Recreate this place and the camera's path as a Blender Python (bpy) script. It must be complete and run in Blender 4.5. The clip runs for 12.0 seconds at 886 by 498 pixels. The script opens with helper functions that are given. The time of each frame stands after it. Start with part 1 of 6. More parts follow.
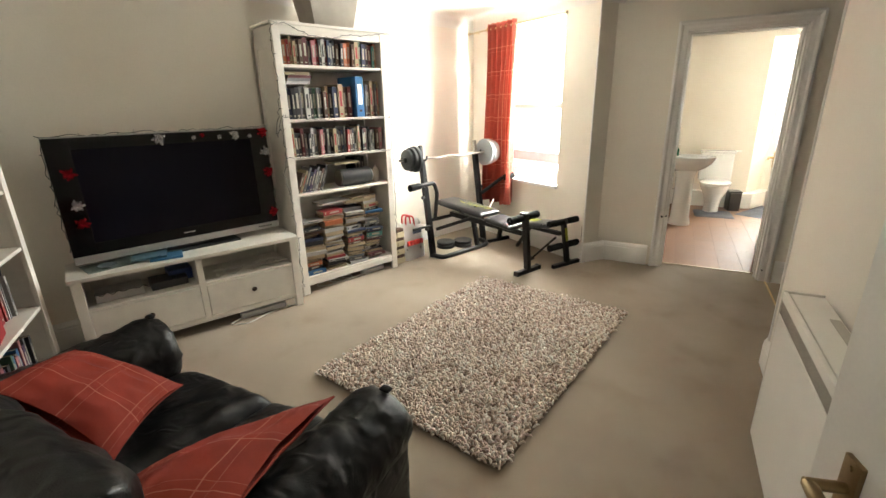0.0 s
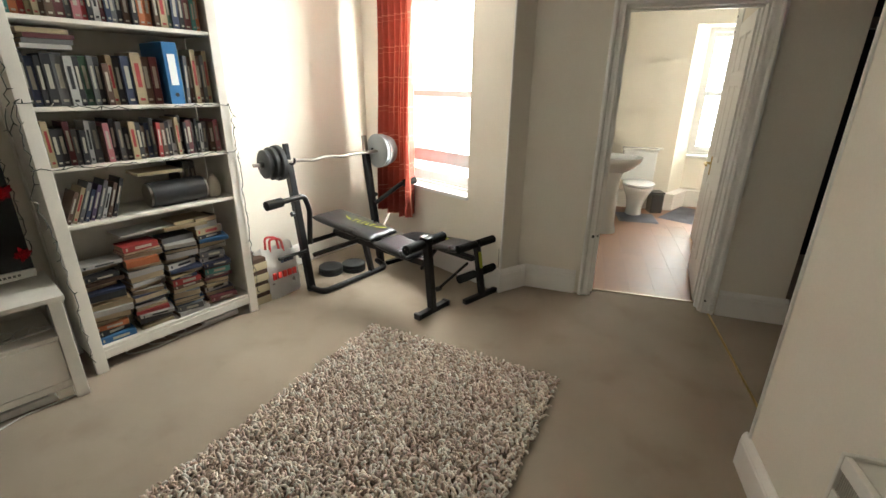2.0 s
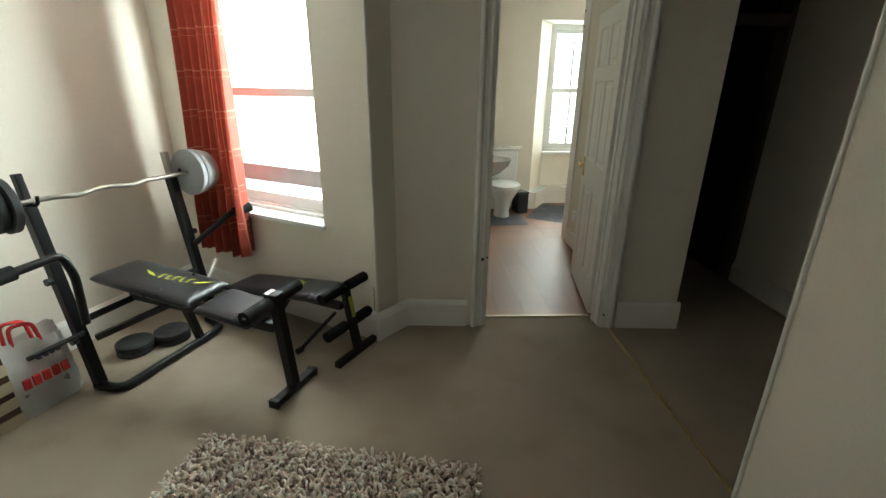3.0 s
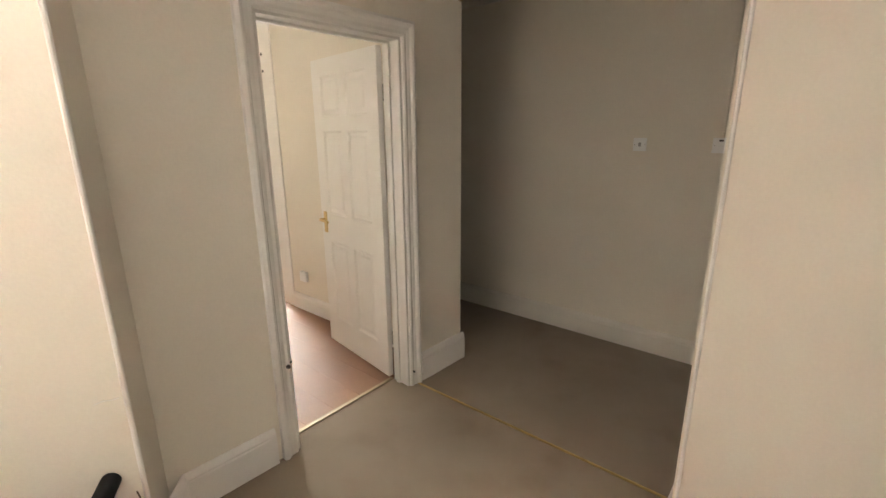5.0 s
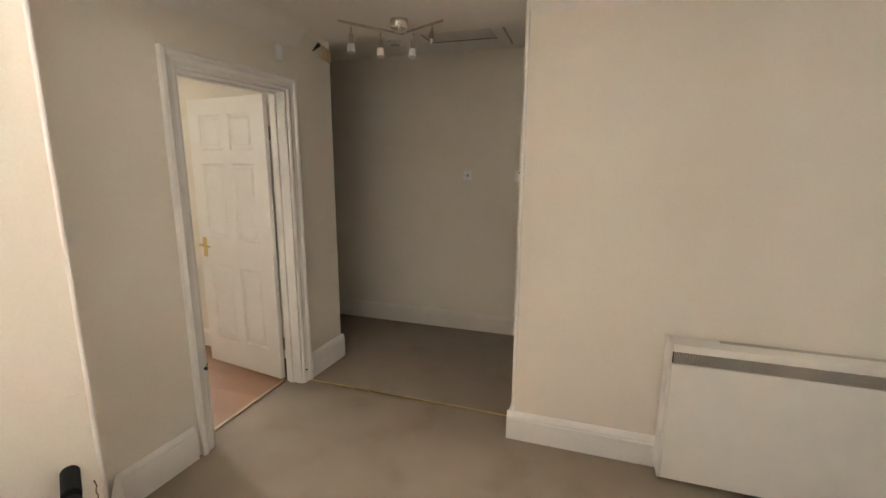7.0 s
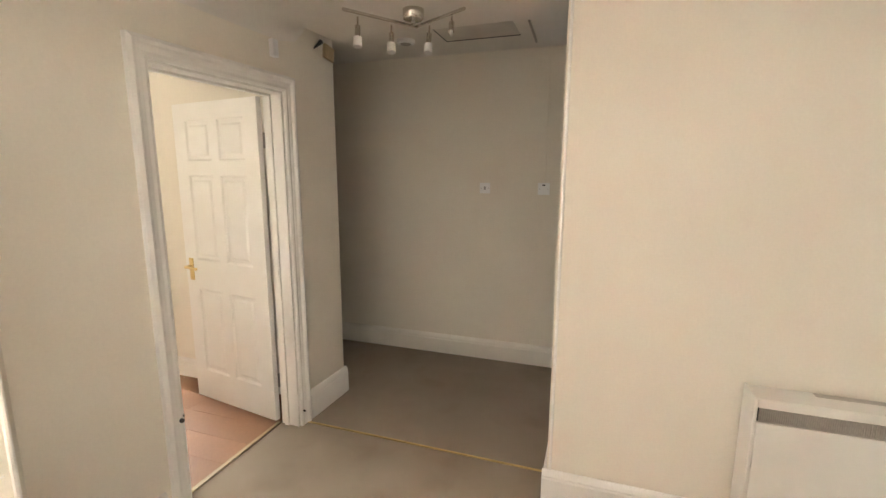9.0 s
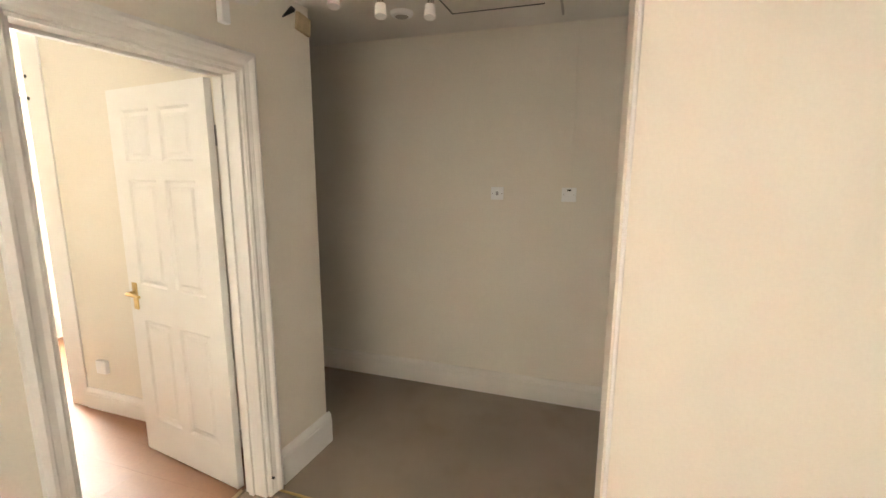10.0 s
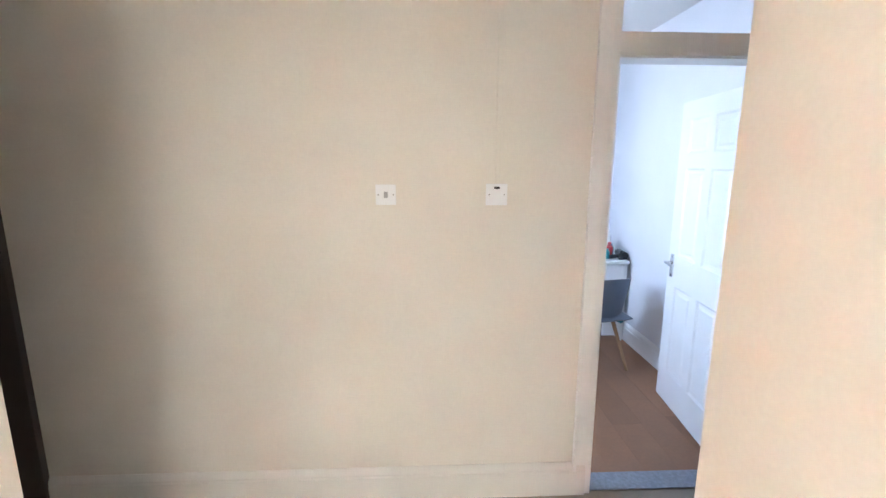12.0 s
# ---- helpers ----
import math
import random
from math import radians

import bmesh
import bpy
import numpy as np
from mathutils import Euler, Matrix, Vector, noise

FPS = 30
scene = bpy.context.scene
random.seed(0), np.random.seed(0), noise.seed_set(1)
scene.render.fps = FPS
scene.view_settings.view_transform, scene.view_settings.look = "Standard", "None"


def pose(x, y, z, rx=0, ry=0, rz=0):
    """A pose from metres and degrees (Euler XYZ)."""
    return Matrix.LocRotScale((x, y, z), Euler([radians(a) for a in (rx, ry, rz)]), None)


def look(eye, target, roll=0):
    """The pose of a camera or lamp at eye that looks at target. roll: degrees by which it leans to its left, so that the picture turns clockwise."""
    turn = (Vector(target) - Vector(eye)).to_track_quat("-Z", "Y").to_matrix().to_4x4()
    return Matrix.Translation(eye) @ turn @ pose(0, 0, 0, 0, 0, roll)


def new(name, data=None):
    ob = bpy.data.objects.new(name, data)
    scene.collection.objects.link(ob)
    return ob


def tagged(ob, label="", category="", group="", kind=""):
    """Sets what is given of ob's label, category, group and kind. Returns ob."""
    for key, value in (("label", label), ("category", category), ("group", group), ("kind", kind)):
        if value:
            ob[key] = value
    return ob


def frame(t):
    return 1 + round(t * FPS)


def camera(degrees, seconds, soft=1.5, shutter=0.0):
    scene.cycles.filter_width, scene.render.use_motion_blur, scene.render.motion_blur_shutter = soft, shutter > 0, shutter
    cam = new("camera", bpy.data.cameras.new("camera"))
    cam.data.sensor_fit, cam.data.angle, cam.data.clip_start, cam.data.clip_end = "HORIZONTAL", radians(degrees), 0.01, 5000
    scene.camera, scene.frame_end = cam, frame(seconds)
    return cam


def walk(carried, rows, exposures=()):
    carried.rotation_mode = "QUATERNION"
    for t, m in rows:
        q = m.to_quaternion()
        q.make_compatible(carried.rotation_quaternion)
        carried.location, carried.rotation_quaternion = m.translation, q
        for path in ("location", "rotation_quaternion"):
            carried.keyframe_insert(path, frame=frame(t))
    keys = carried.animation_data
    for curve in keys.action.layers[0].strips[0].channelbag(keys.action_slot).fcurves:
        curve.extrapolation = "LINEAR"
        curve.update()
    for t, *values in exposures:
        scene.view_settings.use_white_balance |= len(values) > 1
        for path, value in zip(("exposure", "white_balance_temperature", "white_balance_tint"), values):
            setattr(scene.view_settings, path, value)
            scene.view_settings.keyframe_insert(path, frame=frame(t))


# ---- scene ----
cam = camera(89.6, 12.0)
PATH = [
    (0, (-0.634, 0.886, 1.515), (-1.503, 2.578, 0.897), -1.2),
    (0.5, (-0.665, 1.017, 1.545), (-1.651, 2.634, 0.903), -1.7),
    (1, (-0.739, 1.29, 1.564), (-1.758, 2.882, 0.91), -1.3),
    (1.5, (-0.765, 1.598, 1.537), (-1.594, 3.287, 0.86), -0.7),
    (2, (-0.827, 1.98, 1.55), (-1.363, 3.778, 0.857), 0.8),
    (2.5, (-0.943, 2.38, 1.528), (-1.176, 4.243, 0.839), 1.1),
    (3, (-1.021, 2.72, 1.528), (-0.942, 4.595, 0.839), 0.6),
    (3.5, (-1.136, 3.093, 1.539), (-0.772, 4.939, 0.861), 1.7),
    (5.3, (-1.776, 3.58, 1.578), (-0.171, 4.672, 1.097), -0.6),
    (5.5, (-1.861, 3.578, 1.584), (-0.201, 4.594, 1.123), -0.4),
    (6, (-2.044, 3.576, 1.567), (-0.232, 4.296, 1.119), 0.2),
    (6.5, (-2.231, 3.494, 1.578), (-0.371, 4.105, 1.168), 0.3),
    (7.2, (-2.395, 3.431, 1.604), (-0.534, 4.055, 1.221), 0.3),
    (8.8, (-2.128, 3.598, 1.602), (-0.262, 4.23, 1.26), 0.2),
    (9, (-2.025, 3.651, 1.594), (-0.159, 4.285, 1.254), 0.2),
    (9.5, (-1.747, 3.751, 1.597), (0.116, 4.391, 1.25), 0.1),
    (10, (-1.453, 3.874, 1.625), (0.411, 4.508, 1.274), 0.2),
    (10.5, (-1.139, 4.017, 1.584), (0.756, 4.572, 1.263), 0.0),
    (11, (-0.831, 4.223, 1.629), (1.105, 4.554, 1.255), -0.3),
    (11.5, (-0.55, 4.326, 1.605), (1.409, 4.507, 1.245), -0.3),
    (12, (-0.342, 4.351, 1.593), (1.621, 4.266, 1.22), 0.1),
]
EXPOSURES = [(0, 0.5, 6450, 4), (1.0, 0.47, 6250, 5), (1.6, 0.22, 6300, 4), (2.2, -0.22, 6200, 1), (2.8, -0.75, 5900, -6), (3.7, -0.95, 5850, -10),
             (4.6, 0.45, 6600, 6), (5.3, 0.76, 6600, 10), (5.7, 1.08, 6550, 9), (6.4, 1.18, 6550, 9), (6.8, 0.7, 6550, 9), (7.2, 0.47, 6550, 9), (8.8, 0.95, 6600, 9),
             (9.5, 1.36, 6550, 9), (10.0, 1.38, 6600, 8), (10.35, 1.0, 6800, 11), (10.7, 1.2, 6300, 9), (11.2, 1.75, 5900, 10), (12, 2.5, 5700, 10)]
walk(cam, [(t, look(e, a, r)) for t, e, a, r in PATH], EXPOSURES)

# ---- world and lights ----
world = bpy.data.worlds.new("sky")
scene.world = world
world.use_nodes = True
wn = world.node_tree.nodes
sky = wn.new("ShaderNodeTexSky")
sky.sky_type = "NISHITA"
sky.sun_disc = False
sky.sun_elevation, sky.sun_rotation = radians(35), radians(200)
wn["Background"].inputs["Strength"].default_value = 0.15
world.node_tree.links.new(sky.outputs[0], wn["Background"].inputs["Color"])


def area(name, eye, target, w, h, watts, colour):
    lamp = bpy.data.lights.new(name, "AREA")
    lamp.shape, lamp.size, lamp.size_y, lamp.energy, lamp.color = "RECTANGLE", w, h, watts, colour
    ob = new(name, lamp)
    ob.matrix_world = look(eye, target)
    return ob


WIN_N = Vector((0.497, 0.868, 0))
WIN_D = Vector((-0.868, 0.497, 0))
PIER = Vector((-1.318, 5.212, 0))
wc = PIER + WIN_D * 0.70 + WIN_N * 0.26 + Vector((0, 0, 1.5))
area("daylight_window", wc, wc + Vector((-0.68, -0.73, 0.0)), 0.66, 1.5, 150, (1.0, 0.97, 0.93))
area("daylight_bathroom", (0.90, 9.12, 1.5), (0.5, 6.0, 0.9), 0.62, 1.5, 185, (1.0, 0.97, 0.93))
area("daylight_bedroom", (2.75, 4.62, 1.6), (2.5, 2.6, 1.0), 1.1, 1.4, 6.3, (0.62, 0.76, 1.0))



# ---- materials ----
def material(name, colour, rough=0.6, metal=0.0, var=0.06, scale=6.0, fine=220.0, bump=0.15, spec=0.5, second=None, patch=0.5, sheen=0.0, coat=0.0):
    """A surface with broad patches and fine grain."""
    m = bpy.data.materials.new(name)
    m.use_nodes = True
    nt = m.node_tree
    n, l = nt.nodes, nt.links
    b = n["Principled BSDF"]
    co = n.new("ShaderNodeTexCoord")
    big = n.new("ShaderNodeTexNoise")
    big.inputs["Scale"].default_value, big.inputs["Detail"].default_value = scale, 5
    small = n.new("ShaderNodeTexNoise")
    small.inputs["Scale"].default_value, small.inputs["Detail"].default_value = fine, 3
    for t in (big, small):
        l.new(co.outputs["Object"], t.inputs["Vector"])
    second = second or tuple(c * (1 - var * 3) for c in colour)
    ramp = n.new("ShaderNodeValToRGB")
    ramp.color_ramp.elements[0].position, ramp.color_ramp.elements[1].position = patch - 0.22, patch + 0.22
    ramp.color_ramp.elements[0].color = (*second, 1)
    ramp.color_ramp.elements[1].color = (*colour, 1)
    l.new(big.outputs["Fac"], ramp.inputs["Fac"])
    mix = n.new("ShaderNodeMix")
    mix.data_type, mix.blend_type = "RGBA", "MULTIPLY"
    mix.inputs[0].default_value = min(1, var * 4)
    l.new(ramp.outputs["Color"], mix.inputs[6])
    l.new(small.outputs["Fac"], mix.inputs[7])
    gain = n.new("ShaderNodeMix")
    gain.data_type, gain.blend_type = "RGBA", "MULTIPLY"
    gain.inputs[0].default_value = 1
    k = 1 / (1 - 0.5 * min(1, var * 4))
    gain.inputs[7].default_value = (k, k, k, 1)
    l.new(mix.outputs[2], gain.inputs[6])
    l.new(gain.outputs[2], b.inputs["Base Color"])
    b.inputs["Metallic"].default_value = metal
    b.inputs["Specular IOR Level"].default_value = spec
    b.inputs["Sheen Weight"].default_value = sheen
    b.inputs["Coat Weight"].default_value = coat
    rr = n.new("ShaderNodeMapRange")
    rr.inputs[3].default_value, rr.inputs[4].default_value = max(0.02, rough - 0.1), min(1, rough + 0.1)
    l.new(big.outputs["Fac"], rr.inputs[0])
    l.new(rr.outputs[0], b.inputs["Roughness"])
    bp = n.new("ShaderNodeBump")
    bp.inputs["Strength"].default_value, bp.inputs["Distance"].default_value = bump, 0.002
    l.new(small.outputs["Fac"], bp.inputs["Height"])
    l.new(bp.outputs[0], b.inputs["Normal"])
    return m


WALL = material("cream_wall_paint", (0.80, 0.75, 0.66), 0.75, var=0.02, scale=2.5, fine=90, bump=0.25, second=(0.775, 0.72, 0.625))
WALL_WHITE = material("white_wall_paint", (0.80, 0.79, 0.80), 0.75, var=0.02, scale=2.5, fine=90, bump=0.2)
CEIL = material("ceiling_paint", (0.80, 0.765, 0.71), 0.85, var=0.02, scale=1.5, fine=60, bump=0.2)
TRIM = material("white_gloss_paint", (0.84, 0.82, 0.79), 0.35, var=0.02, scale=5, fine=140, bump=0.08, second=(0.81, 0.785, 0.74))
HALL_TRIM = material("cream_eggshell_paint", (0.79, 0.755, 0.69), 0.5, var=0.02, scale=5, fine=140, bump=0.08)
CARPET = material("beige_carpet", (0.335, 0.275, 0.212), 0.95, var=0.14, scale=1.7, fine=420, bump=0.9, second=(0.265, 0.215, 0.162), spec=0.1, sheen=0.1)
# small dark spots and faint traffic stains in the pile
_n, _l = CARPET.node_tree.nodes, CARPET.node_tree.links
_base = _n["Principled BSDF"].inputs["Base Color"].links[0].from_socket
_co = _n.new("ShaderNodeTexCoord")
for _scale, _lo, _hi, _dark in ((3.6, 0.54, 0.74, (0.86, 0.84, 0.81, 1)), (31.0, 0.73, 0.78, (0.62, 0.57, 0.52, 1))):
    _no, _ra, _mx = _n.new("ShaderNodeTexNoise"), _n.new("ShaderNodeMapRange"), _n.new("ShaderNodeMix")
    _no.inputs["Scale"].default_value, _no.inputs["Detail"].default_value = _scale, 6
    _l.new(_co.outputs["Object"], _no.inputs["Vector"])
    _ra.inputs[1].default_value, _ra.inputs[2].default_value = _lo, _hi
    _l.new(_no.outputs["Fac"], _ra.inputs[0])
    _mx.data_type, _mx.blend_type = "RGBA", "MULTIPLY"
    _mx.inputs[7].default_value = _dark
    _l.new(_ra.outputs[0], _mx.inputs[0])
    _l.new(_base, _mx.inputs[6])
    _base = _mx.outputs[2]
_l.new(_base, _n["Principled BSDF"].inputs["Base Color"])
WHITE_WOOD = material("white_stained_wood", (0.74, 0.70, 0.63), 0.5, var=0.04, scale=9, fine=160, bump=0.15)
BLACK_PLASTIC = material("black_plastic", (0.018, 0.018, 0.019), 0.35, var=0.05, scale=12)
BLACK_STEEL = material("black_painted_steel", (0.009, 0.009, 0.010), 0.32, var=0.08, scale=15, bump=0.2, spec=0.3)
FOAM = material("black_foam", (0.010, 0.010, 0.010), 0.9, var=0.1, fine=300, bump=0.6, spec=0.2)
CHROME = material("chrome", (0.75, 0.75, 0.76), 0.15, metal=1.0, var=0.02)
STEEL = material("brushed_steel", (0.42, 0.39, 0.35), 0.35, metal=1.0, var=0.04)
NICKEL = material("polished_nickel", (0.62, 0.58, 0.52), 0.2, metal=1.0, var=0.02)
BRASS = material("worn_brass", (0.72, 0.53, 0.24), 0.32, metal=1.0, var=0.05)
LEATHER = material("black_leather", (0.007, 0.0068, 0.007), 0.34, spec=0.24, var=0.08, scale=7, fine=260, bump=0.5)
_n, _l = LEATHER.node_tree.nodes, LEATHER.node_tree.links
_co, _fold, _b2 = _n.new("ShaderNodeTexCoord"), _n.new("ShaderNodeTexNoise"), _n.new("ShaderNodeBump")
_fold.noise_type = "RIDGED_MULTIFRACTAL"
_fold.inputs["Scale"].default_value, _fold.inputs["Detail"].default_value, _fold.inputs["Distortion"].default_value = 11.0, 1.5, 1.2
_l.new(_co.outputs["Object"], _fold.inputs["Vector"])
_b2.inputs["Strength"].default_value, _b2.inputs["Distance"].default_value = 0.9, 0.009
_l.new(_fold.outputs["Fac"], _b2.inputs["Height"])
_l.new(_n["Principled BSDF"].inputs["Normal"].links[0].from_socket, _b2.inputs["Normal"])
_l.new(_b2.outputs[0], _n["Principled BSDF"].inputs["Normal"])
CERAMIC = material("white_ceramic", (0.82, 0.82, 0.80), 0.12, var=0.01, bump=0.0)



# ---- mesh helpers ----
def thing(name, label, category, at=(0, 0, 0), turn=0.0, group="", kind=""):
    ob = new(name)
    ob.empty_display_size = 0.1
    ob.matrix_world = pose(*at, 0, 0, turn)
    return tagged(ob, label, category, group, kind)


def mesh_of(name, bm, mat):
    me = bpy.data.meshes.new(name)
    bm.normal_update()
    bm.to_mesh(me)
    bm.free()
    for m in (mat if isinstance(mat, (list, tuple)) else [mat]):
        me.materials.append(m)
    return me


def part(name, bm, mat, parent=None, label="", kind="", smooth=False):
    me = mesh_of(name, bm, mat)
    if smooth:
        me.shade_smooth()
        me.set_sharp_from_angle(angle=radians(40))
    ob = new(name, me)
    ob.parent = parent
    return tagged(ob, label, "", "", kind)


def setting(name, bm, mat, label="", category="", smooth=False):
    ob = part(name, bm, mat, None, label, "structure", smooth)
    return tagged(ob, category=category)


def box(bm, x0, x1, y0, y1, z0, z1, bevel=0.0, m=None):
    r = bmesh.ops.create_cube(bm, size=1, matrix=(m or Matrix()) @ Matrix.Translation(((x0 + x1) / 2, (y0 + y1) / 2, (z0 + z1) / 2)) @ Matrix.Diagonal((x1 - x0, y1 - y0, z1 - z0, 1)))
    if bevel > 0:
        es = list({e for v in r["verts"] for e in v.link_edges})
        bmesh.ops.bevel(bm, geom=es, offset=bevel, segments=2, affect="EDGES", profile=0.6)
    return bm


def nb():
    return bmesh.new()


def rod(bm, a, b, r, seg=14, r2=None):
    a, b = Vector(a), Vector(b)
    d = b - a
    m = Matrix.Translation((a + b) / 2) @ d.to_track_quat("Z", "Y").to_matrix().to_4x4()
    bmesh.ops.create_cone(bm, cap_ends=True, segments=seg, radius1=r, radius2=r if r2 is None else r2, depth=d.length, matrix=m)
    return bm


def bar(bm, a, b, w, h, bevel=0.004, up=(0, 0, 1)):
    """A square tube from a to b."""
    a, b = Vector(a), Vector(b)
    d = (b - a).normalized()
    side = d.cross(Vector(up))
    side = side.normalized() if side.length > 0.01 else Vector((1, 0, 0))
    u = side.cross(d)
    m = Matrix((side, d, u)).transposed().to_4x4()
    m.translation = (a + b) / 2
    return box(bm, -w / 2, w / 2, -(b - a).length / 2, (b - a).length / 2, -h / 2, h / 2, bevel, m)


def tube(bm, pts, r, seg=10, cap=True):
    """A round tube that bends through pts."""
    pts = [Vector(p) for p in pts]
    rings, side = [], None
    for i, p in enumerate(pts):
        d = (pts[min(i + 1, len(pts) - 1)] - pts[max(i - 1, 0)]).normalized()
        if side is None:
            side = d.orthogonal().normalized()
        side = (side - d * side.dot(d)).normalized()
        up = d.cross(side)
        rings.append([bm.verts.new(p + (side * math.cos(a) + up * math.sin(a)) * r) for a in [2 * math.pi * k / seg for k in range(seg)]])
    for a, b in zip(rings, rings[1:]):
        for k in range(seg):
            bm.faces.new((a[k], a[(k + 1) % seg], b[(k + 1) % seg], b[k]))
    if cap:
        bm.faces.new(rings[0][::-1])
        bm.faces.new(rings[-1])
    return bm


def bend(pts, n=6):
    """pts with its corners rounded."""
    pts = [Vector(p) for p in pts]
    out = [pts[0]]
    for a, b, c in zip(pts, pts[1:], pts[2:]):
        k = min((b - a).length, (c - b).length) * 0.35
        p, q = b + (a - b).normalized() * k, b + (c - b).normalized() * k
        out += [p.lerp(b, t).lerp(b.lerp(q, t), t) for t in [i / n for i in range(n + 1)]]
    return out + [pts[-1]]


def prism(bm, poly, z0, z1):
    lo = [bm.verts.new((x, y, z0)) for x, y in poly]
    hi = [bm.verts.new((x, y, z1)) for x, y in poly]
    n = len(poly)
    bm.faces.new(lo[::-1])
    bm.faces.new(hi)
    for i in range(n):
        bm.faces.new((lo[i], lo[(i + 1) % n], hi[(i + 1) % n], hi[i]))
    bmesh.ops.recalc_face_normals(bm, faces=bm.faces)
    return bm


def lathe(bm, prof, seg=28, m=None):
    """prof: (radius, z) from bottom to top."""
    rings = []
    for r, z in prof:
        rings.append([bm.verts.new((m or Matrix()) @ Vector((r * math.cos(2 * math.pi * k / seg), r * math.sin(2 * math.pi * k / seg), z))) for k in range(seg)])
    for a, b in zip(rings, rings[1:]):
        for k in range(seg):
            bm.faces.new((a[k], a[(k + 1) % seg], b[(k + 1) % seg], b[k]))
    bm.faces.new(rings[0][::-1])
    bm.faces.new(rings[-1])
    return bm


def frame_at(p0, p1):
    """The turned place with x along p0 to p1."""
    d = Vector((p1[0] - p0[0], p1[1] - p0[1], 0))
    return pose(p0[0], p0[1], 0, 0, 0, math.degrees(math.atan2(d.y, d.x))), d.length


def wall(name, p0, p1, thick, z1, holes=(), mat=None, label="cream painted plaster wall"):
    """A wall whose room face runs from p0 to p1; thick > 0 lies to the left of that way."""
    m, length = frame_at(p0, p1)
    bm = nb()
    y0, y1 = min(0, thick), max(0, thick)
    s = 0.0
    for a, b, lo, hi in sorted(holes):
        if a > s:
            box(bm, s, a, y0, y1, 0, z1, 0, m)
        if lo > 0:
            box(bm, a, b, y0, y1, 0, lo, 0, m)
        if hi < z1:
            box(bm, a, b, y0, y1, hi, z1, 0, m)
        s = b
    if s < length:
        box(bm, s, length, y0, y1, 0, z1, 0, m)
    return setting(name, bm, mat or WALL, label, "wall")


def skirting(p0, p1, side, h=0.19, ext0=0.0, ext1=0.0, mat=None):
    """A moulded skirting board on the face from p0 to p1; side 1: it stands to the left."""
    m, length = frame_at(p0, p1)
    bm = nb()
    prof = [(0, 0), (0.022, 0), (0.022, h - 0.045), (0.018, h - 0.038), (0.020, h - 0.028), (0.014, h - 0.012), (0.006, h), (0, h)]
    ends = [[bm.verts.new(m @ Vector((x, side * y, z))) for y, z in prof] for x in (-ext0, length + ext1)]
    k = len(prof)
    for i in range(k):
        bm.faces.new((ends[0][i], ends[0][(i + 1) % k], ends[1][(i + 1) % k], ends[1][i]))
    bm.faces.new(ends[0])
    bm.faces.new(ends[1][::-1])
    bmesh.ops.recalc_face_normals(bm, faces=bm.faces)
    return setting("baseboard", bm, mat or TRIM, "white painted moulded skirting board with worn edges", "skirting board")



# ---- large structure ----
CEIL_H, HALL_H = 2.43, 2.52
B = Vector((-2.94, 4.30, 0))
LU, LN = Vector((0.342, 0.94, 0)), Vector((0.94, -0.342, 0))


def lw(u, n, z=0.0):
    """A place along the long left wall: u along it, n out from the bookcase front."""
    p = B + LU * u + LN * n
    return (p.x, p.y, z)


CORNER = PIER + WIN_D * 1.77
setting("floor", box(nb(), -6, 1.62, -1.2, 7.2, -0.1, 0), CARPET, "beige fitted carpet with faint wear", "floor")
wall("wall_east", (0.0, 0.5), (0.0, 3.80), -0.44, 2.6)
wall("wall_north", (-1.2299, 5.4076), (0.648, 5.322), 0.13, 2.6, holes=[(0.59, 1.39, -1, 2.042)])
win_len = (CORNER - PIER).length
wall("wall_window", PIER[:2], CORNER[:2], -0.32, 2.6, holes=[(0.38, 1.45, 0.70, 2.27)])
wall("wall_alcove", CORNER[:2], lw(-0.955, -0.48)[:2], -0.15, 2.6)
wall("wall_west", lw(-0.955, -0.34)[:2], lw(-4.6, -0.34)[:2], -0.3, 2.6)
wall("wall_south", (-5.5, 0.68), (0.0, 0.68), -0.12, 2.6, holes=[(4.55, 5.36, -1, 2.0)])
wall("wall_entry_hall", (-1.8, -0.9), (0.5, -0.9), -0.1, 2.6)
wall("wall_entry_side", (-1.8, 0.56), (-1.8, -0.9), -0.1, 2.6)
wall("wall_entry_east", (0.5, -0.9), (0.5, 0.5), -0.1, 2.6)
# recess and corridor
wall("wall_far", (1.58, 2.0), (1.5637, 7.1), -0.12, 2.6, holes=[(0.74, 1.575, -1, 2.42)])
wall("wall_corridor", (0.648, 5.43), (0.648, 6.099), 0.13, 2.6)
wall("wall_corridor_end", (0.52, 6.10), (1.562, 6.10), 0.1, 2.6, holes=[(0.17, 1.042, -1, 2.35)])
wall("wall_corridor_south", (1.58, 2.3), (0.36, 2.3), 0.1, 2.6)
setting("ceiling", prism(nb(), [(-6, 0.5), (0.44, 0.5), (0.44, 3.4), (0.62, 3.4), (0.66, 5.36), (0.5, 5.45), (-6, 6.95)], CEIL_H, 2.66), CEIL, "cream painted ceiling, lower than that of the hall", "ceiling")
setting("ceiling_hall", box(nb(), 0.44, 1.80, 2.0, 7.1, HALL_H, 2.658), CEIL, "cream painted hall ceiling", "ceiling")
setting("ceiling_entry", box(nb(), -2, 0.7, -1.2, 0.5, 2.5, 2.6), CEIL, "plain ceiling", "ceiling")
